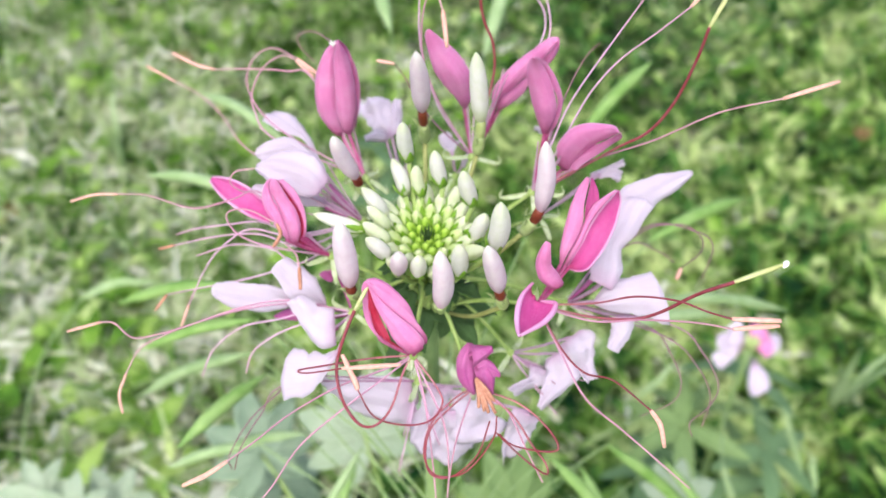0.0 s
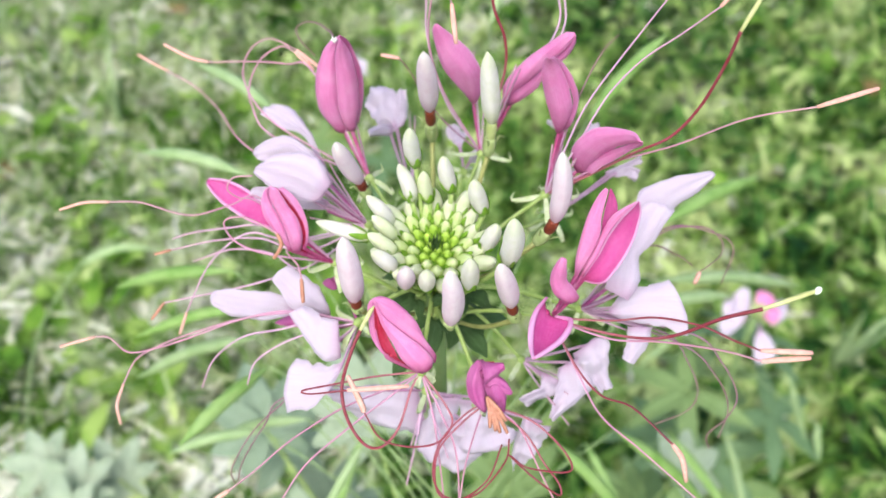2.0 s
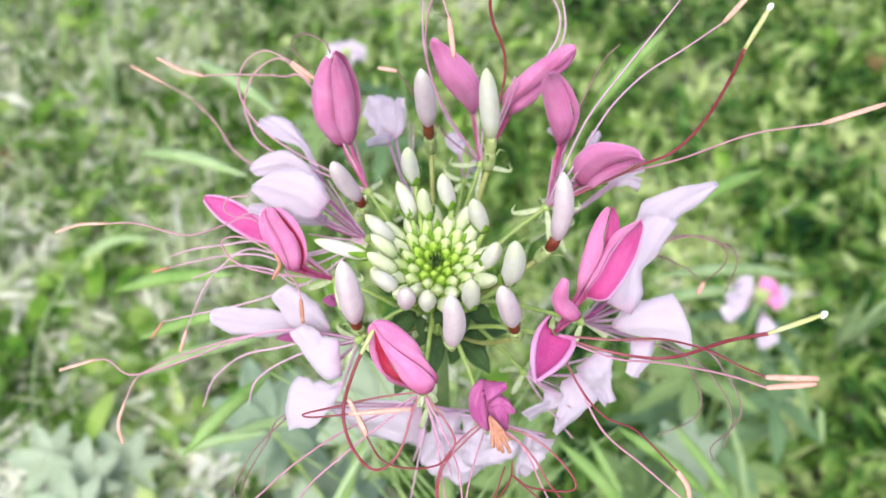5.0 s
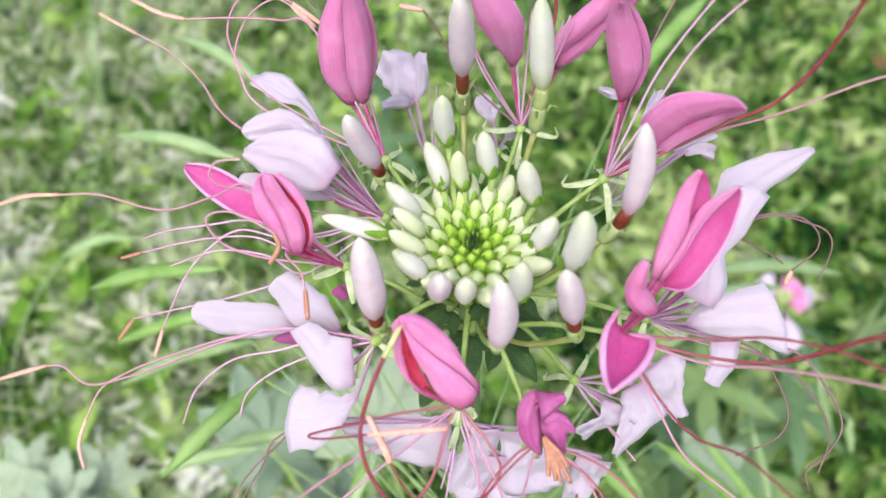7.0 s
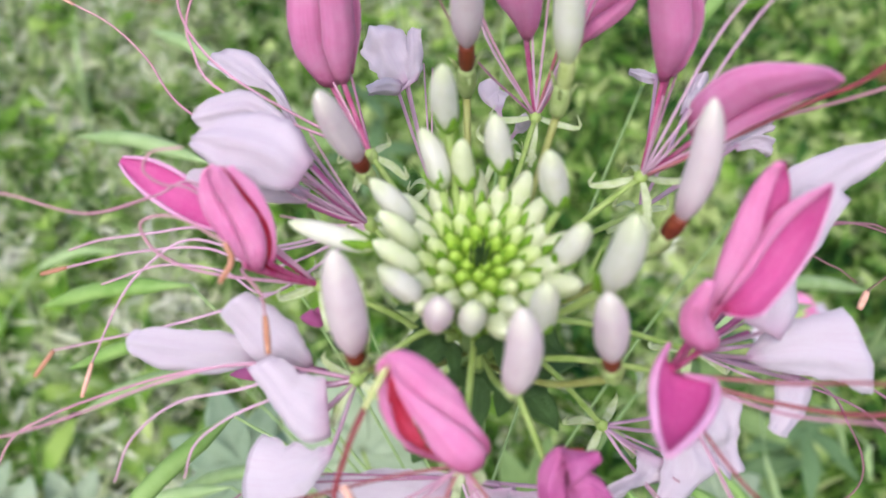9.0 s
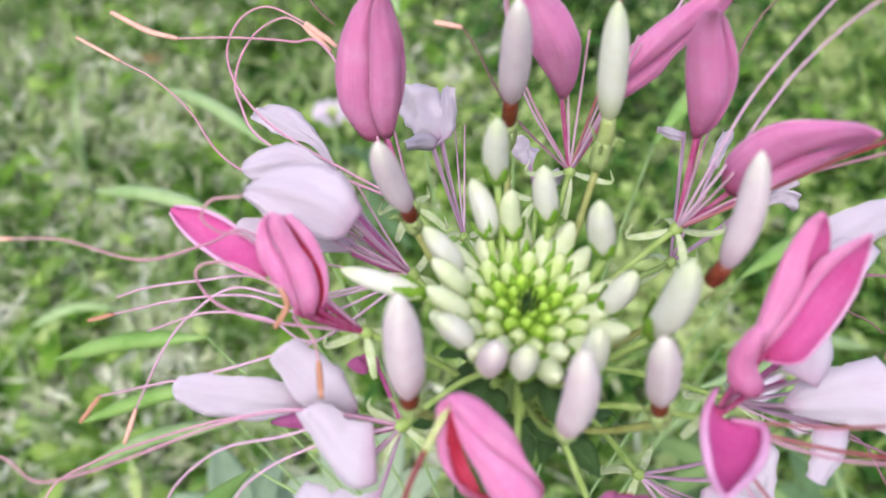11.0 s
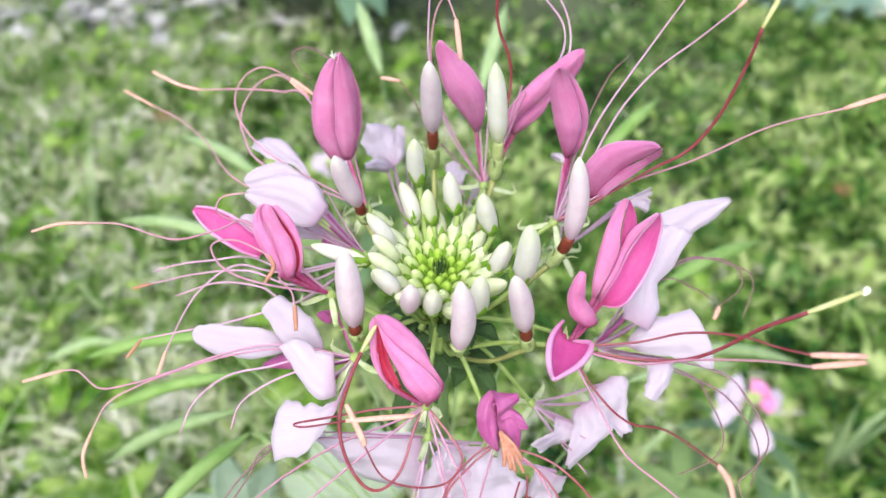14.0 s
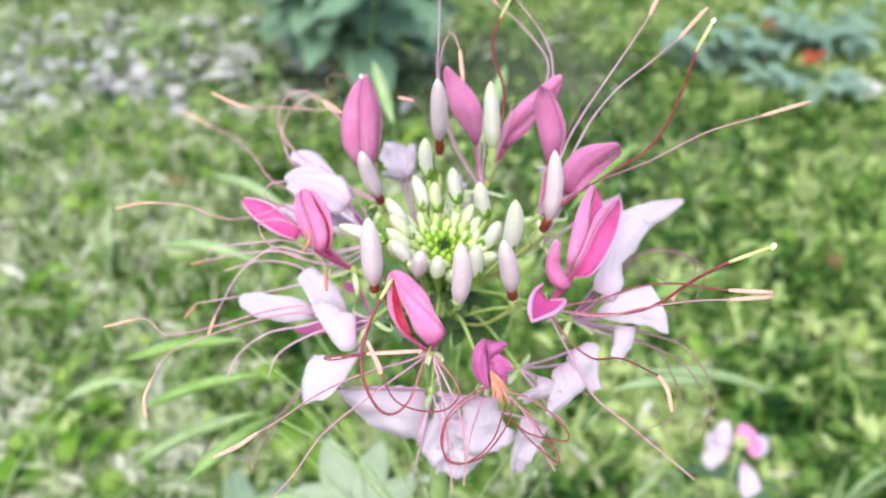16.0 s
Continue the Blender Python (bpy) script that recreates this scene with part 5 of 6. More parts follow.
stamen(bl[3], [(4.16, 1.98, 0.74), (4.97, 1.74, 1.39), (6.34, 1.22, 2.35), (7.71, 0.68, 3.55), (8.98, 0.00, 4.38)], [(10.34, 0.19, 4.76)])
stamen(bl[3], [(3.67, 2.33, 1.48), (3.95, 2.39, 2.45), (4.31, 2.40, 3.32), (5.01, 2.35, 4.70), (5.67, 2.27, 6.00), (5.91, 2.22, 6.55)], [(6.15, 2.50, 7.02)], material=FIL_MAUVE)
stamen(bl[3], [(3.93, 2.21, 1.54), (4.28, 2.21, 2.54), (4.65, 2.18, 3.42), (5.26, 2.05, 4.40), (6.02, 1.81, 5.26), (6.69, 1.57, 6.09)], [(7.50, 2.02, 6.87)], material=FIL_MAUVE)
stamen(bl[2], [(2.32, 4.97, 1.51), (3.45, 5.48, 3.02), (3.60, 5.83, 3.92), (3.08, 6.09, 4.63), (2.37, 6.32, 5.29), (1.77, 6.45, 5.70)], [(1.53, 6.63, 6.00)], material=FIL_MAUVE)
stamen(bl[2], [(2.41, 4.98, 1.62), (3.63, 5.42, 3.04), (3.73, 5.80, 4.03), (3.26, 6.15, 4.97), (2.54, 6.43, 5.78), (2.03, 6.71, 6.55)], material=FIL_MAUVE)
style(bl[2], [(1.71, 4.44, 1.09), (2.02, 4.56, 2.52), (1.97, 4.64, 3.50), (1.66, 4.68, 4.30), (1.56, 4.73, 5.00), (1.76, 4.74, 5.71)], [(2.10, 5.09, 6.30)])
stamen(bl[2], [(0.31, 4.52, 1.46), (-0.22, 4.81, 3.39), (-0.22, 5.03, 5.06), (-0.22, 5.16, 6.14), (-0.20, 5.25, 7.01)], material=FIL_MAUVE)
stamen(bl[2], [(0.30, 4.46, 1.69), (-0.16, 4.60, 3.27), (-0.10, 4.71, 4.60), (0.20, 4.71, 5.20), (0.46, 4.15, 4.82)], [(0.58, 3.61, 3.93)])
stamen(bl[2], [(0.33, 4.35, 0.78), (-0.28, 4.44, 1.63), (-0.73, 4.54, 2.47), (-1.02, 4.58, 2.90)], [(-1.56, 4.64, 2.98)], material=FIL_DARK, r=0.024)
stamen(bl[3], [(3.93, 3.56, 1.53), (4.32, 4.18, 2.31), (4.81, 4.74, 3.02), (5.27, 5.04, 3.38)], material=FIL_DARK, r=0.024)
# rust anthers gathered in the mouth of the small flower
stamen(bl[6], [(1.35, -3.55, -2.13)], [(1.41, -3.93, -2.28), (1.42, -4.19, -2.60)], FIL_RED, 0.027, ANTHER_BROWN, 0.6)
stamen(bl[6], [(1.35, -3.55, -2.13)], [(1.48, -3.96, -2.31), (1.57, -4.25, -2.66)], FIL_RED, 0.027, ANTHER_BROWN, 0.6)
stamen(bl[6], [(1.35, -3.55, -2.13)], [(1.62, -3.86, -2.22), (1.84, -4.06, -2.48)], FIL_RED, 0.027, ANTHER_BROWN, 0.6)
stamen(bl[6], [(1.35, -3.55, -2.13)], [(1.63, -3.98, -2.33), (1.87, -4.29, -2.70)], FIL_RED, 0.027, ANTHER_BROWN, 0.6)
stamen(bl[6], [(1.35, -3.55, -2.13)], [(1.54, -3.97, -2.32), (1.68, -4.28, -2.69)], FIL_RED, 0.027, ANTHER_BROWN, 0.6)


# short mauve claws and threads that fan out from the seats of the pale flowers
fan = random.Random(5)
for key, aim, count in ((9, (-1.6, 0.4, 0.9), 7), (10, (1.6, -0.4, 0.6), 6), (11, (1.4, -1.2, -0.2), 6), (12, (0.2, -1.6, -0.6), 4), (2, (0.3, 0.4, 2.4), 5),
                        (3, (0.6, 0.1, 1.6), 4), (13, (-0.4, 2.2, 1.6), 4)):
    at = np.array(bl[key]["at"])
    for k in range(count):
        d = np.array(aim) + np.array([fan.uniform(-0.7, 0.7) for _ in range(3)])
        stamen(bl[key], [at + d * 0.5 + np.array((0, 0, -0.1)), at + d * 1.1], (), FIL_MAUVE, 0.026)

# magenta claws at the foot of the pale petals
for key, ends in ((9, ((-3.1, 2.6, -0.2), (-2.9, 1.9, -0.1), (-3.2, 2.1, -0.7))), (10, ((5.0, -0.3, -1.9), (5.1, 0.1, -1.7))), (8, ((-3.0, -0.8, -2.6), (-2.9, -1.4, -2.7)))):
    at = np.array(bl[key]["at"])
    for k, end in enumerate(ends):
        put("claw", tube([at, (at + np.array(end)) / 2 + np.array((0, 0, -0.06)), end], lambda s: 0.05 + 0.02 * s, 6, 5), MAGENTA, bl[key])

# the frayed pale tip of the closed flower
for k in range(6):
    w = 1.05 * k
    put("tip_hair", tube([(-2.70, 3.66, 3.95), (-2.70 + 0.05 * math.cos(w), 3.64 + 0.04 * math.sin(w), 4.02), (-2.70 + 0.10 * math.cos(w), 3.62 + 0.07 * math.sin(w), 4.07 + 0.04 * (k % 3))], lambda s: 0.03 - 0.02 * s, 5, 3), KNOB, bl[1])

# ---- seed pods on long stalks, lower on the stem ----
def seed_pod(tip, end, width=0.55, sag=0.6, material=POD, root_z=None):
    tip, end = np.array(tip, float), np.array(end, float)
    mid = (tip + end) / 2 + np.array((0, 0, sag * 0.5))
    pod = put("seed_pod", tube([end, mid, tip], lambda s: 0.5 * width * max(0.12, min(1.0, 3.2 * s + 0.12, 3.5 * (1 - s) + 0.1)), 9, 10, 0.0, 0.8), material, plant)
    rz = end[2] - 4.0 if root_z is None else root_z
    root = np.array((0.3, 0.5, rz))
    put("stalk", tube([root, (root + end) / 2 + np.array((0, 0, 1.2)), end], 0.045, 6, 6), STEM, pod)


seed_pod((-9.7, 0.7, -11.3), (-6.9, 4.4, -11.3), 0.62, 0.5)
seed_pod((-14.3, 26.0, -10.5), (-8.3, 19.5, -9.6), 0.75, 0.9, POD_PALE)
seed_pod((-16.1, 19.1, -11.7), (-9.6, 16.0, -10.8), 0.75, 0.9, POD_PALE)
seed_pod((-15.9, 11.3, -14.0), (-9.5, 10.3, -11.8), 0.75, 0.8)
seed_pod((-14.8, 9.5, -15.6), (-8.4, 9.2, -13.0), 0.65, 0.8)
seed_pod((-17.5, 12.5, -23.0), (-9.0, 9.8, -16.0), 0.8, 1.2, POD_PALE)
seed_pod((-11.5, 8.0, -22.0), (-6.5, 7.0, -19.0), 0.6, 0.8, POD_PALE)
seed_pod((-13.5, 6.0, -20.5), (-8.5, 6.0, -18.5), 0.6, 0.8, POD_PALE)
seed_pod((-4.5, 36.0, -6.0), (-2.8, 30.0, -8.5), 0.9, 0.2, POD_PALE)
seed_pod((5.0, 34.0, -5.5), (3.0, 27.0, -8.5), 0.9, 0.3, POD_PALE)
seed_pod((11.2, 20.0, -5.2), (7.0, 15.5, -7.0), 0.7, 0.6)
seed_pod((16.5, 16.6, -11.4), (10.5, 12.5, -11.0), 0.75, 0.7)
seed_pod((22.5, 18.9, -22.2), (11.5, 14.0, -16.5), 0.8, 1.2, POD_PALE)
seed_pod((15.5, 13.0, -16.5), (9.0, 10.0, -14.5), 0.7, 0.8, POD_PALE)
seed_pod((14.0, 5.0, -24.0), (8.5, 6.0, -18.5), 0.7, 0.8)
seed_pod((9.5, 3.0, -22.5), (5.5, 5.0, -18.0), 0.7, 0.8)
seed_pod((-5.5, 1.0, -19.0), (-3.2, 4.0, -16.0), 0.42, 0.6, POD_PALE)


# ---- leaves ----
def leaflet_data(base, tip, width, face, droop):
    mid = (np.array(base) + np.array(tip)) / 2 + unit(face) * droop
    return blade_sheet([base, mid, tip], width, face, 0.35, 0, "petal", 0.03, 0.10, 0.0, 0.12, 0.05, 6, 6, 1)


def leaf(owner, root, hub, facing, size, count, material, spread=200, turn=0.0):
    """A palmate leaf: a stalk from root to hub, and leaflets spread round the hub."""
    root, hub = np.array(root, float), np.array(hub, float)
    out = put("leaf", tube([root, (root + hub) / 2 + np.array((0, 0, 0.8)), hub], 0.09, 6, 6), STALK, owner)
    face = unit(facing)
    fwd = unit(hub - root - face * ((hub - root) @ face))
    sidev = np.cross(face, fwd)
    for k in range(count):
        w = radians(turn + (k / (count - 1) - 0.5) * spread)
        d = fwd * math.cos(w) + sidev * math.sin(w)
        reach = size * (1 - 0.35 * abs(2 * k / (count - 1) - 1))
        data = leaflet_data(hub + d * 0.1, hub + d * reach - face * reach * 0.12, reach * 0.46, face, reach * 0.06)
        put("leaflet", data, (material, material), out)


low = random.Random(11)
# small bracts under the crown, coloured dark to stand in for its shade
for k in range(14):
    w = k * 2.4 + 0.5
    r = 1.35 + 0.06 * k
    z = -1.1 - 0.17 * k
    leaf(plant, (0.1, 0.1, z - 0.8), (r * 0.4 * math.cos(w), r * 0.4 * math.sin(w), z), (0.2 * math.cos(w), 0.2 * math.sin(w), 1), r * 0.70, 3, BRACT_AND_SHADE, 110)
leaf(plant, (0.3, 0.8, -34), (-4.3, 12.0, -26), (-0.1, -0.6, 0.8), 5.2, 7, LEAF_BRIGHT, 270, 10)
leaf(plant, (0.3, 0.8, -40), (-11.5, 14.0, -31), (0.2, -0.5, 0.85), 5.0, 7, LEAF_PALE, 270, -15)
for k in range(15):
    hub = (low.uniform(-17, 3), low.uniform(-2, 16), low.uniform(-48, -37))
    tilt = (low.uniform(-0.5, 0.5), low.uniform(-0.9, 0.0), 0.8)
    leaf(plant, (0.3, 0.8, hub[2] - 9), hub, tilt, low.uniform(4.2, 6.8), 7, LEAF_PALE if k % 3 else LEAF_BRIGHT, 250, low.uniform(-20, 20))
leaf(plant, (0.3, 0.8, -52), (-28.5, 16.3, -43.1), (-0.1, -0.5, 0.85), 4.6, 7, LEAF_BRIGHT, 300, 0)
leaf(plant, (0.3, 0.8, -52), (-31.9, 18.9, -43.4), (0.1, -0.5, 0.85), 4, 7, LEAF_BRIGHT, 300, 30)
leaf(plant, (0.3, 0.8, -52), (-26.1, 18.0, -44.3), (0.1, -0.5, 0.85), 4.2, 7, LEAF_BRIGHT, 300, -20)
leaf(plant, (0.3, 0.8, -52), (-28.5, 13.7, -42.8), (0, -0.5, 0.85), 4.5, 7, LEAF_BRIGHT, 300, 10)
for k in range(9):
    hub = (low.uniform(5, 20), low.uniform(4, 17), low.uniform(-48, -38))
    tilt = (low.uniform(-0.5, 0.5), low.uniform(-0.9, 0.0), 0.8)
    leaf(plant, (0.3, 0.8, hub[2] - 8), hub, tilt, low.uniform(4.2, 6.5), 7, LEAF_LIGHT if k % 3 else LEAF_BRIGHT, 240, low.uniform(-20, 20))
seed_pod((19.7, 10.3, -36.0), (15.4, 14.5, -32.0), 0.7, 0.4, POD, -30)
seed_pod((11.1, 8.1, -31.1), (8.9, 11.3, -28.1), 0.6, 0.4, POD, -26)
seed_pod((-5.7, 5.8, -26.4), (-4.3, 8.8, -23.5), 0.6, 0.3, POD, -24)


# ---- smaller spider flowers beyond ----
def small_plant(x, y, height, label, blooms, pods, leaves, seed, wide=1.6):
    """A slender spider flower: a stem, loose petals round a tuft of buds, pods and palmate leaves."""
    ob = tagged(new("spider_flower"), label, "flower")
    ob.location = (x, y, 0)
    lift = Vector((0, 0, height))
    foot = -100 * height

    def add(name, data, mats, parent):
        v, f, u, *rest = data
        return part(name, mesh_of(name, in_place(v, lift), f, mats, u, rest[0] if rest else None), parent)

    add("stem", tube([(1.0, 2.0, foot), (0.5, 1.0, foot * 0.5), (0, 0, -0.5)], lambda s: 0.45 - 0.2 * s, 8, 6), STEM, ob)
    for k, (cx, cy, cz, mats) in enumerate(blooms):
        c = np.array((cx, cy, cz))
        add("petal", blade_sheet([c * 0.3, c * 0.7, c * 1.1, c * 1.5 + np.array((0, 0, -0.2))], wide, (0.1 * cx, -0.7, 0.7), -0.5, 0.2, "tongue", 0.025, 0.2, 0, 0.2, 0.05, 6, 6, seed + k), mats, ob)
    for k in range(9):
        w = k * 2.4
        c = np.array((0.35 * math.cos(w), 0.35 * math.sin(w), 0.1))
        add("bud", tube([c * 0.5, c + np.array((0, 0, 0.4)), c * 1.8 + np.array((0, 0, 1.0))], lambda s: 0.2 * bud_profile(s), 8, 4), BUD_LIME, ob)
    for k, (ex, ey, ez, tx, ty, tz) in enumerate(pods):
        add("seed_pod", tube([(0, 0, ez - 5), (ex, ey, ez), ((ex + tx) / 2, (ey + ty) / 2, (ez + tz) / 2 + 0.4), (tx, ty, tz)], lambda s: 0.08 + 0.26 * max(0.0, math.sin(math.pi * max(0, s * 1.6 - 0.6))), 8, 8), POD_PALE, ob)
    for k in range(leaves):
        w = k * 2.4 + 1.0
        z = -8.0 - 2.2 * k
        root, hub = np.array((0.2, 0.3, z - 3)), np.array((4.5 * math.cos(w), 4.5 * math.sin(w), z))
        lf = add("leaf", tube([root, (root + hub) / 2 + np.array((0, 0, 0.8)), hub], 0.09, 6, 5), STALK, ob)
        face = unit((0.4 * math.cos(w), 0.4 * math.sin(w), 1))
        fwd = unit(hub - root - face * ((hub - root) @ face))
        sv = np.cross(face, fwd)
        for j in range(5):
            a = radians((j / 4 - 0.5) * 240)
            d = fwd * math.cos(a) + sv * math.sin(a)
            add("leaflet", leaflet_data(hub + d * 0.1, hub + d * 7.0 - face * 0.84, 2.0, face, 0.42), (LEAF_LIGHT, LEAF_LIGHT) if k % 2 else (LEAF, LEAF), lf)


PINK = (PINK_OUT, PINK_IN)
small_plant(0.284, 0.505, 0.385, "smaller spider flower with white and pink petals",
            ((-1.9, 0.5, 0.2, PALE), (-1.1, 1.1, 1.1, PALE), (-2.2, -0.7, -0.5, PALE), (-1.4, 0.2, 0.9, PALE), (-1.7, -0.2, -0.1, PALE), (0.6, 0.9, 1.2, PINK), (1.1, 0.6, 0.9, PINK),
             (1.2, -0.4, 0.3, PINK), (2.2, 0.7, -0.1, PALE), (1.9, 0.2, -0.3, PALE), (0.5, -2.0, -2.0, PALE), (0.9, -1.9, -1.7, PALE)),
            ((2.5, -9.6, -2.2, 3.3, -12, -4.6), (-4, -9, -4, -2.4, -15, -10), (3, -3, -5, 6, -6, -11), (-5, 2, -5, -9, 1, -9)), 8, 10)
small_plant(-0.120, 0.912, 0.385, "slender spider flower with a few white petals",
            ((-1.6, 0.5, 0.4, PALE), (0.3, 0.8, 0.9, PALE), (1.6, 0.2, 0.4, PALE), (-0.6, -1.0, 0.2, PALE), (0.8, -0.5, 0.3, PALE), (-0.9, 0.6, 0.8, PALE), (1.0, 0.8, 0.8, PALE)), (), 3, 40, 2.2)
# a tiny faded floret behind the crown
floret = blossom((0.9, 5.0, -1.6))
petal(floret, (0.75, 5.9, -1.2), (0.45, 6.4, -0.8), 0.42, (0, -0.8, 0.6), -0.6, 0.1, PALE, "tongue", 0.4)
petal(floret, (0.8, 5.9, -1.2), (0.85, 6.5, -0.95), 0.40, (0, -0.8, 0.6), -0.6, 0.1, PALE, "tongue", 0.4)
petal(floret, (1.1, 5.0, -1.2), (1.35, 4.9, -0.7), 0.35, (0, -0.8, 0.6), -0.6, 0.1, PALE, "tongue", 0.4)

# ---- leafy plants on the lawn ----
def leafy_plant(name, x, y, spread, tall, shoots, per_shoot, size, material, label, category, seed, wide=0.5, droop=-0.15):
    """Shoots from one foot with broad pointed leaves along them."""
    ob = tagged(new(name), label, category)
    ob.location = (x, y, 0)
    rng = random.Random(seed)
    for k in range(shoots):
        top = (rng.uniform(-spread, spread), rng.uniform(-spread, spread), rng.uniform(0.5, 1.0) * tall)
        v, f, u = tube([(top[0] * 0.1, top[1] * 0.1, -0.01), (top[0] * 0.6, top[1] * 0.6, top[2] * 0.6), top], lambda s: 0.006 - 0.003 * s, 6, 5)
        part("twig", mesh_of("twig", v, f, STEM, u), ob)
        for j in range(per_shoot):
            s = rng.uniform(0.35, 1.03)
            c = np.array((top[0] * s, top[1] * s, top[2] * s))
            a = rng.uniform(0, 6.28)
            d = np.array((math.cos(a), math.sin(a), rng.uniform(-0.5, 0.3) + droop))
            L = rng.uniform(*size)
            v, f, u, sl = blade_sheet([c, c + d * L * 0.5 + np.array((0, 0, 0.012)), c + d * L], L * wide, (0.2 * d[0], 0.2 * d[1] - 0.3, 1), 0.3, 0, "leaf", 0.0008, 0.03, 0, 0, 0.001, 4, 4, j)
            part("leaf", mesh_of("leaf", v, f, (material, material), u, sl), ob)
    return ob


leafy_plant("bush", -0.22, 2.43, 0.36, 0.60, 12, 12, (0.13, 0.20), BUSH, "low green bush with broad pointed leaves", "bush", 8, 0.66, -0.3)
leafy_plant("weed", -0.53, 2.52, 0.06, 0.10, 3, 3, (0.06, 0.09), LEAF_LIGHT, "light green weed with rounded leaves on bare ground", "weed", 5, 0.75, 0.1)
leafy_plant("weed", -0.95, 2.75, 0.08, 0.12, 3, 4, (0.06, 0.10), LEAF_LIGHT, "light green weed with rounded leaves on bare ground", "weed", 6, 0.6, 0.1)
leafy_plant("leafy_herb", 1.02, 2.72, 0.20, 0.20, 11, 9, (0.07, 0.12), BLUE_LEAF, "blue-green leafy herb in the dense ground cover", "herb", 9, 0.45)
leafy_plant("leafy_herb", 1.40, 2.88, 0.24, 0.20, 12, 9, (0.07, 0.12), BLUE_LEAF, "blue-green leafy herb beside the red blooms", "herb", 12, 0.45)
leafy_plant("leafy_herb", 1.16, 2.42, 0.18, 0.13, 9, 8, (0.06, 0.11), BLUE_LEAF, "low blue-green leafy herb in the ground cover", "herb", 14, 0.45)


def grass_tuft(x, y, tall, count, seed):
    ob = tagged(new("grass_tuft"), "tuft of long pale green grass blades", "grass", "tufts of long grass")
    ob.location = (x, y, 0)
    rng = random.Random(seed)
    for k in range(count):
        a = rng.uniform(0, 6.28)
        L = tall * rng.uniform(0.6, 1.1)
        d = np.array((math.cos(a), math.sin(a), 0.0)) * rng.uniform(0.2, 0.7)
        v, f, u, sl = blade_sheet([(0, 0, -0.01), d * L * 0.3 + np.array((0, 0, L * 0.6)), d * L * 0.8 + np.array((0, 0, L * 0.9))], 0.011, (-d[0], -d[1], 0.6), 0.5, 0, "leaf", 0.0006, 0, 0, 0, 0.002, 5, 4, k)
        part("blade", mesh_of("blade", v, f, (POD_PALE, POD_PALE), u, sl), ob)


grass_tuft(-1.36, 2.45, 0.26, 6, 1)
grass_tuft(-0.75, 0.85, 0.22, 6, 2)
grass_tuft(-0.62, 1.30, 0.20, 5, 3)
grass_tuft(-0.95, 1.60, 0.18, 6, 4)
grass_tuft(0.55, 0.72, 0.20, 6, 5)

# one tall bent grass stalk
stalk = tagged(new("grass_stalk"), "thin tall grass stalk, bent at a node", "grass")
stalk.location = (-0.46, 0.50, 0)
v, f, u = tube([(-0.02, 0, -0.01), (-0.01, 0.03, 0.15), (0.02, 0.08, 0.26), (0.075, 0.125, 0.33), (0.125, 0.15, 0.362), (0.10, 0.18, 0.39)], lambda s: 0.0014 - 0.0006 * s, 6, 6)
part("culm", mesh_of("culm", v, f, POD_PALE, u), stalk)
v, f, u, sl = blade_sheet([(0.075, 0.125, 0.33), (0.12, 0.13, 0.35), (0.17, 0.13, 0.345)], 0.009, (0, -0.5, 1), 0.4, 0, "leaf", 0.0006, 0, 0, 0, 0.002, 5, 4, 1)
part("blade", mesh_of("blade", v, f, (POD_PALE, POD_PALE), u, sl), stalk)

# a pale flat stone in the ground cover
sm = bmesh.new()
bmesh.ops.create_icosphere(sm, subdivisions=3, radius=0.09)
for vert in sm.verts:
    vert.co *= 1 + 0.22 * noise.noise(vert.co * 14)
    vert.co.z *= 0.28
sme = bpy.data.meshes.new("stone")
sm.to_mesh(sme)
sm.free()
sme.materials.append(STONE)
sme.polygons.foreach_set("use_smooth", np.ones(len(sme.polygons), bool))
tagged(new("stone", sme), "pale flat stone in the ground cover", "stone").location = (1.42, 2.50, 0.03)


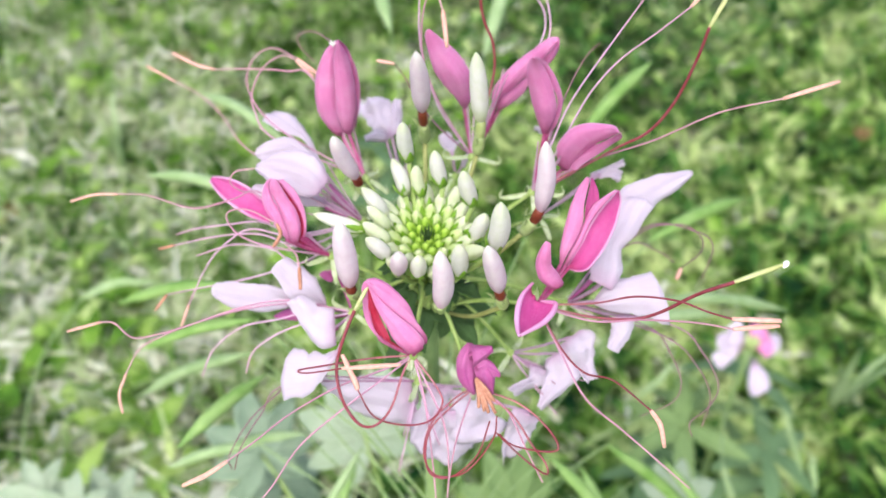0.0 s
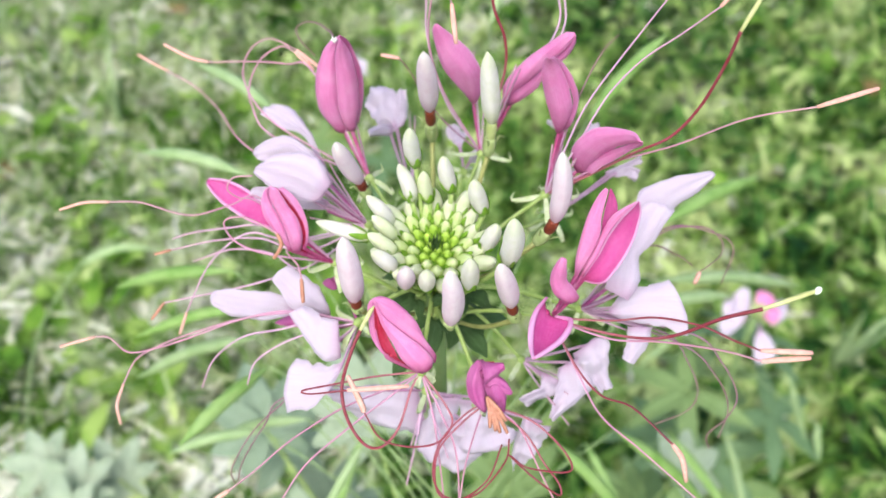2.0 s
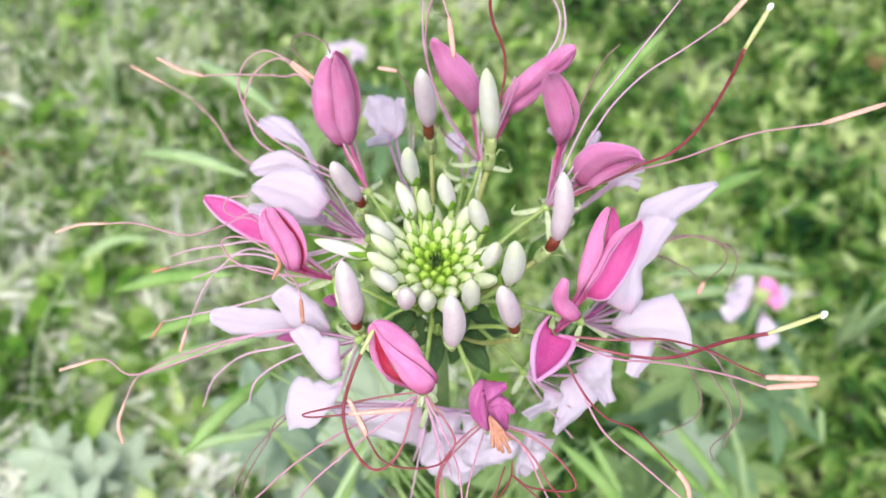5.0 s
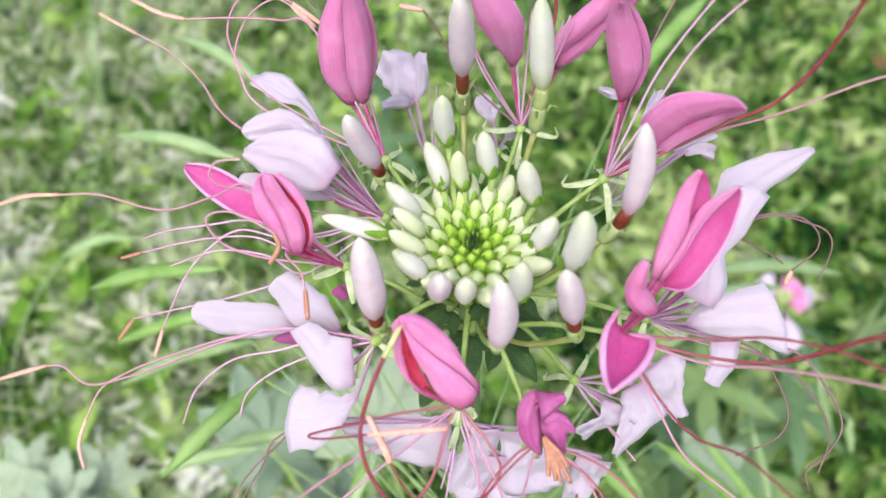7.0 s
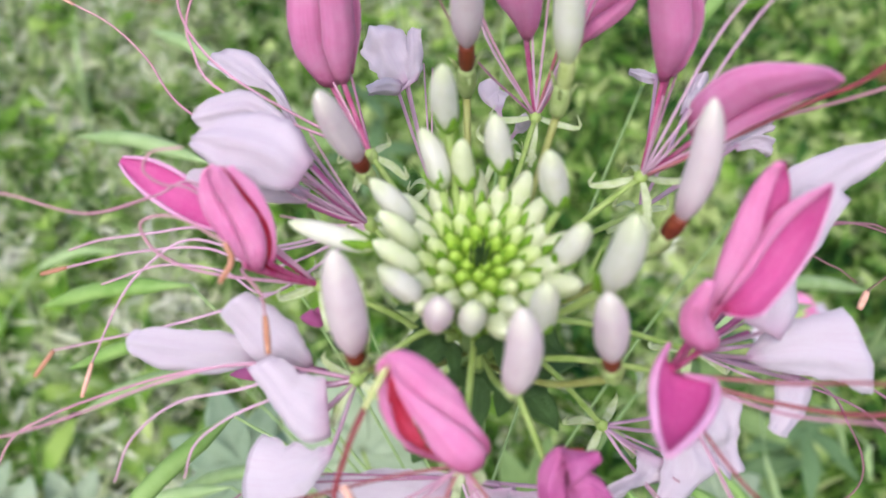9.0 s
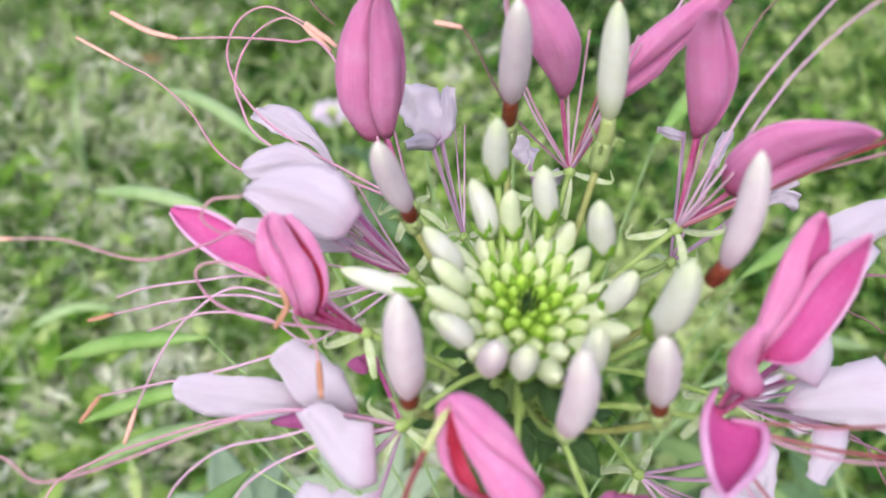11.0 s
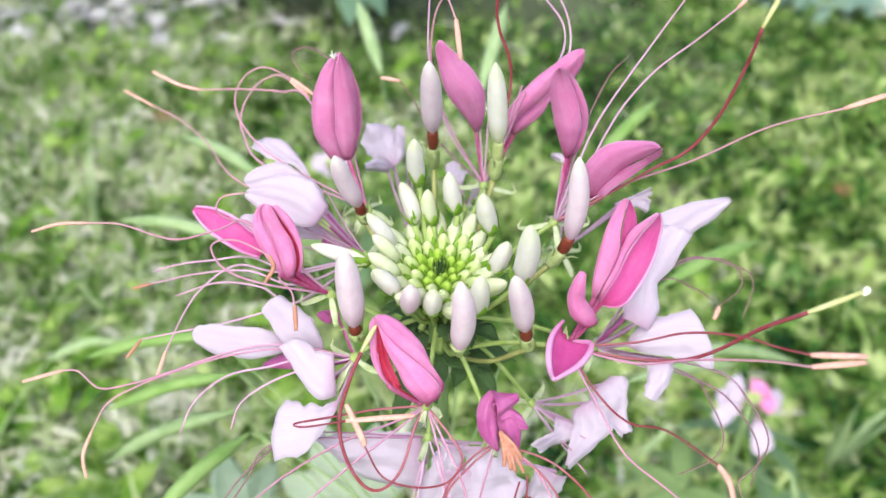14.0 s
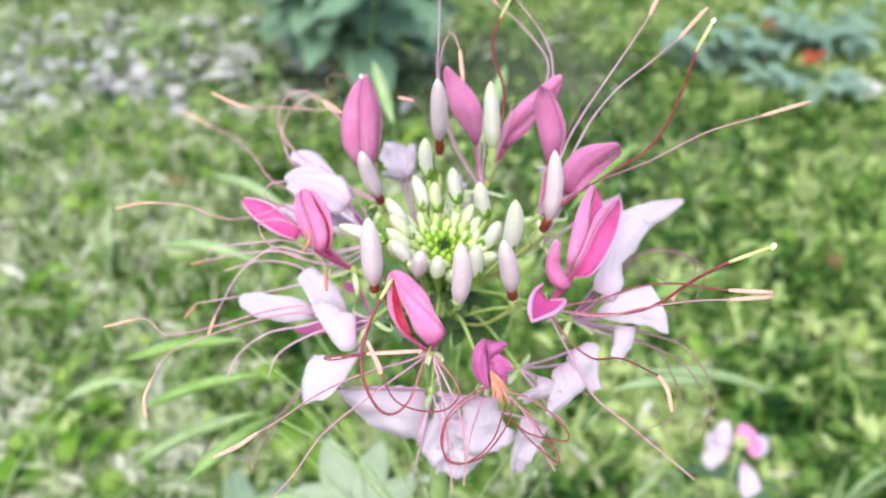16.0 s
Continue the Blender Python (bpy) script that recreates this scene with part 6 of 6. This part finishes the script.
# ---- orange-red blooms in the herb carpet ----
def red_bloom(x, y, z, size, seed):
    ob = tagged(new("red_flower"), "orange-red bloom on a leafy stalk in the herbs", "flower", "red flowers in the herbs")
    ob.location = (x, y, 0)
    rng = random.Random(seed)
    v, f, u = tube([(0, 0.02, 0), (0, 0.01, z * 0.6), (0, 0, z)], 0.003, 6, 4)
    part("stem", mesh_of("stem", v, f, STEM, u), ob)
    for k in range(8):
        a = k * 0.785 + rng.uniform(-0.2, 0.2)
        d = np.array((math.cos(a), math.sin(a), rng.uniform(-0.2, 0.5)))
        c = np.array((0, 0, z))
        v, f, u, sl = blade_sheet([c, c + d * size * 0.5 + np.array((0, 0, size * 0.1)), c + d * size], size * 0.5, (0, 0, 1), 0.3, 0, "petal", 0.0008, 0.1, 0, 0, 0.001, 4, 4, k)
        part("petal", mesh_of("petal", v, f, (BLOOM_RED, BLOOM_RED), u, sl), ob)
    for k in range(5):
        a = k * 1.3
        d = np.array((math.cos(a), math.sin(a), 0.1))
        c = np.array((0, 0.01, z * 0.5))
        v, f, u, sl = blade_sheet([c, c + d * 0.04, c + d * 0.07], 0.03, (0, 0, 1), 0.3, 0, "leaf", 0.0008, 0.05, 0, 0, 0.001, 4, 4, k)
        part("leaf", mesh_of("leaf", v, f, (LEAF, LEAF), u, sl), ob)


red_bloom(1.24, 2.86, 0.13, 0.05, 1)
red_bloom(1.25, 2.54, 0.11, 0.05, 2)
red_bloom(1.12, 2.62, 0.08, 0.02, 3)


# ---- fallen petals and leaves on the lawn ----
def fallen(name, x, y, z, size, mats, label, category, seed, wide=0.6):
    rng = random.Random(seed)
    a = rng.uniform(0, 6.28)
    d = np.array((math.cos(a), math.sin(a), 0.0))
    c = np.array((0.0, 0.0, 0.0))
    v, f, u, sl = blade_sheet([c - d * size / 2, c + np.array((0, 0, size * 0.12)), c + d * size / 2], size * wide, (0, 0, 1), 0.4, 0, "petal", 0.0008, 0.12, 0, 0, 0.001, 5, 6, seed)
    ob = new(name, mesh_of(name, v, f, mats, u, sl))
    ob.location = (x, y, z)
    return tagged(ob, label, category)


fallen("dead_leaf", -0.78, 1.15, 0.02, 0.09, (DEAD_LEAF, DEAD_LEAF), "brown dead leaf lying on the grass", "leaf", 1)
fallen("dead_leaf", -0.62, 1.75, 0.02, 0.07, (DEAD_LEAF, DEAD_LEAF), "brown dead leaf lying on the grass", "leaf", 2)
fallen("dead_leaf", 0.86, 1.42, 0.03, 0.06, (DEAD_LEAF, DEAD_LEAF), "brown dead leaf lying on the herbs", "leaf", 3)
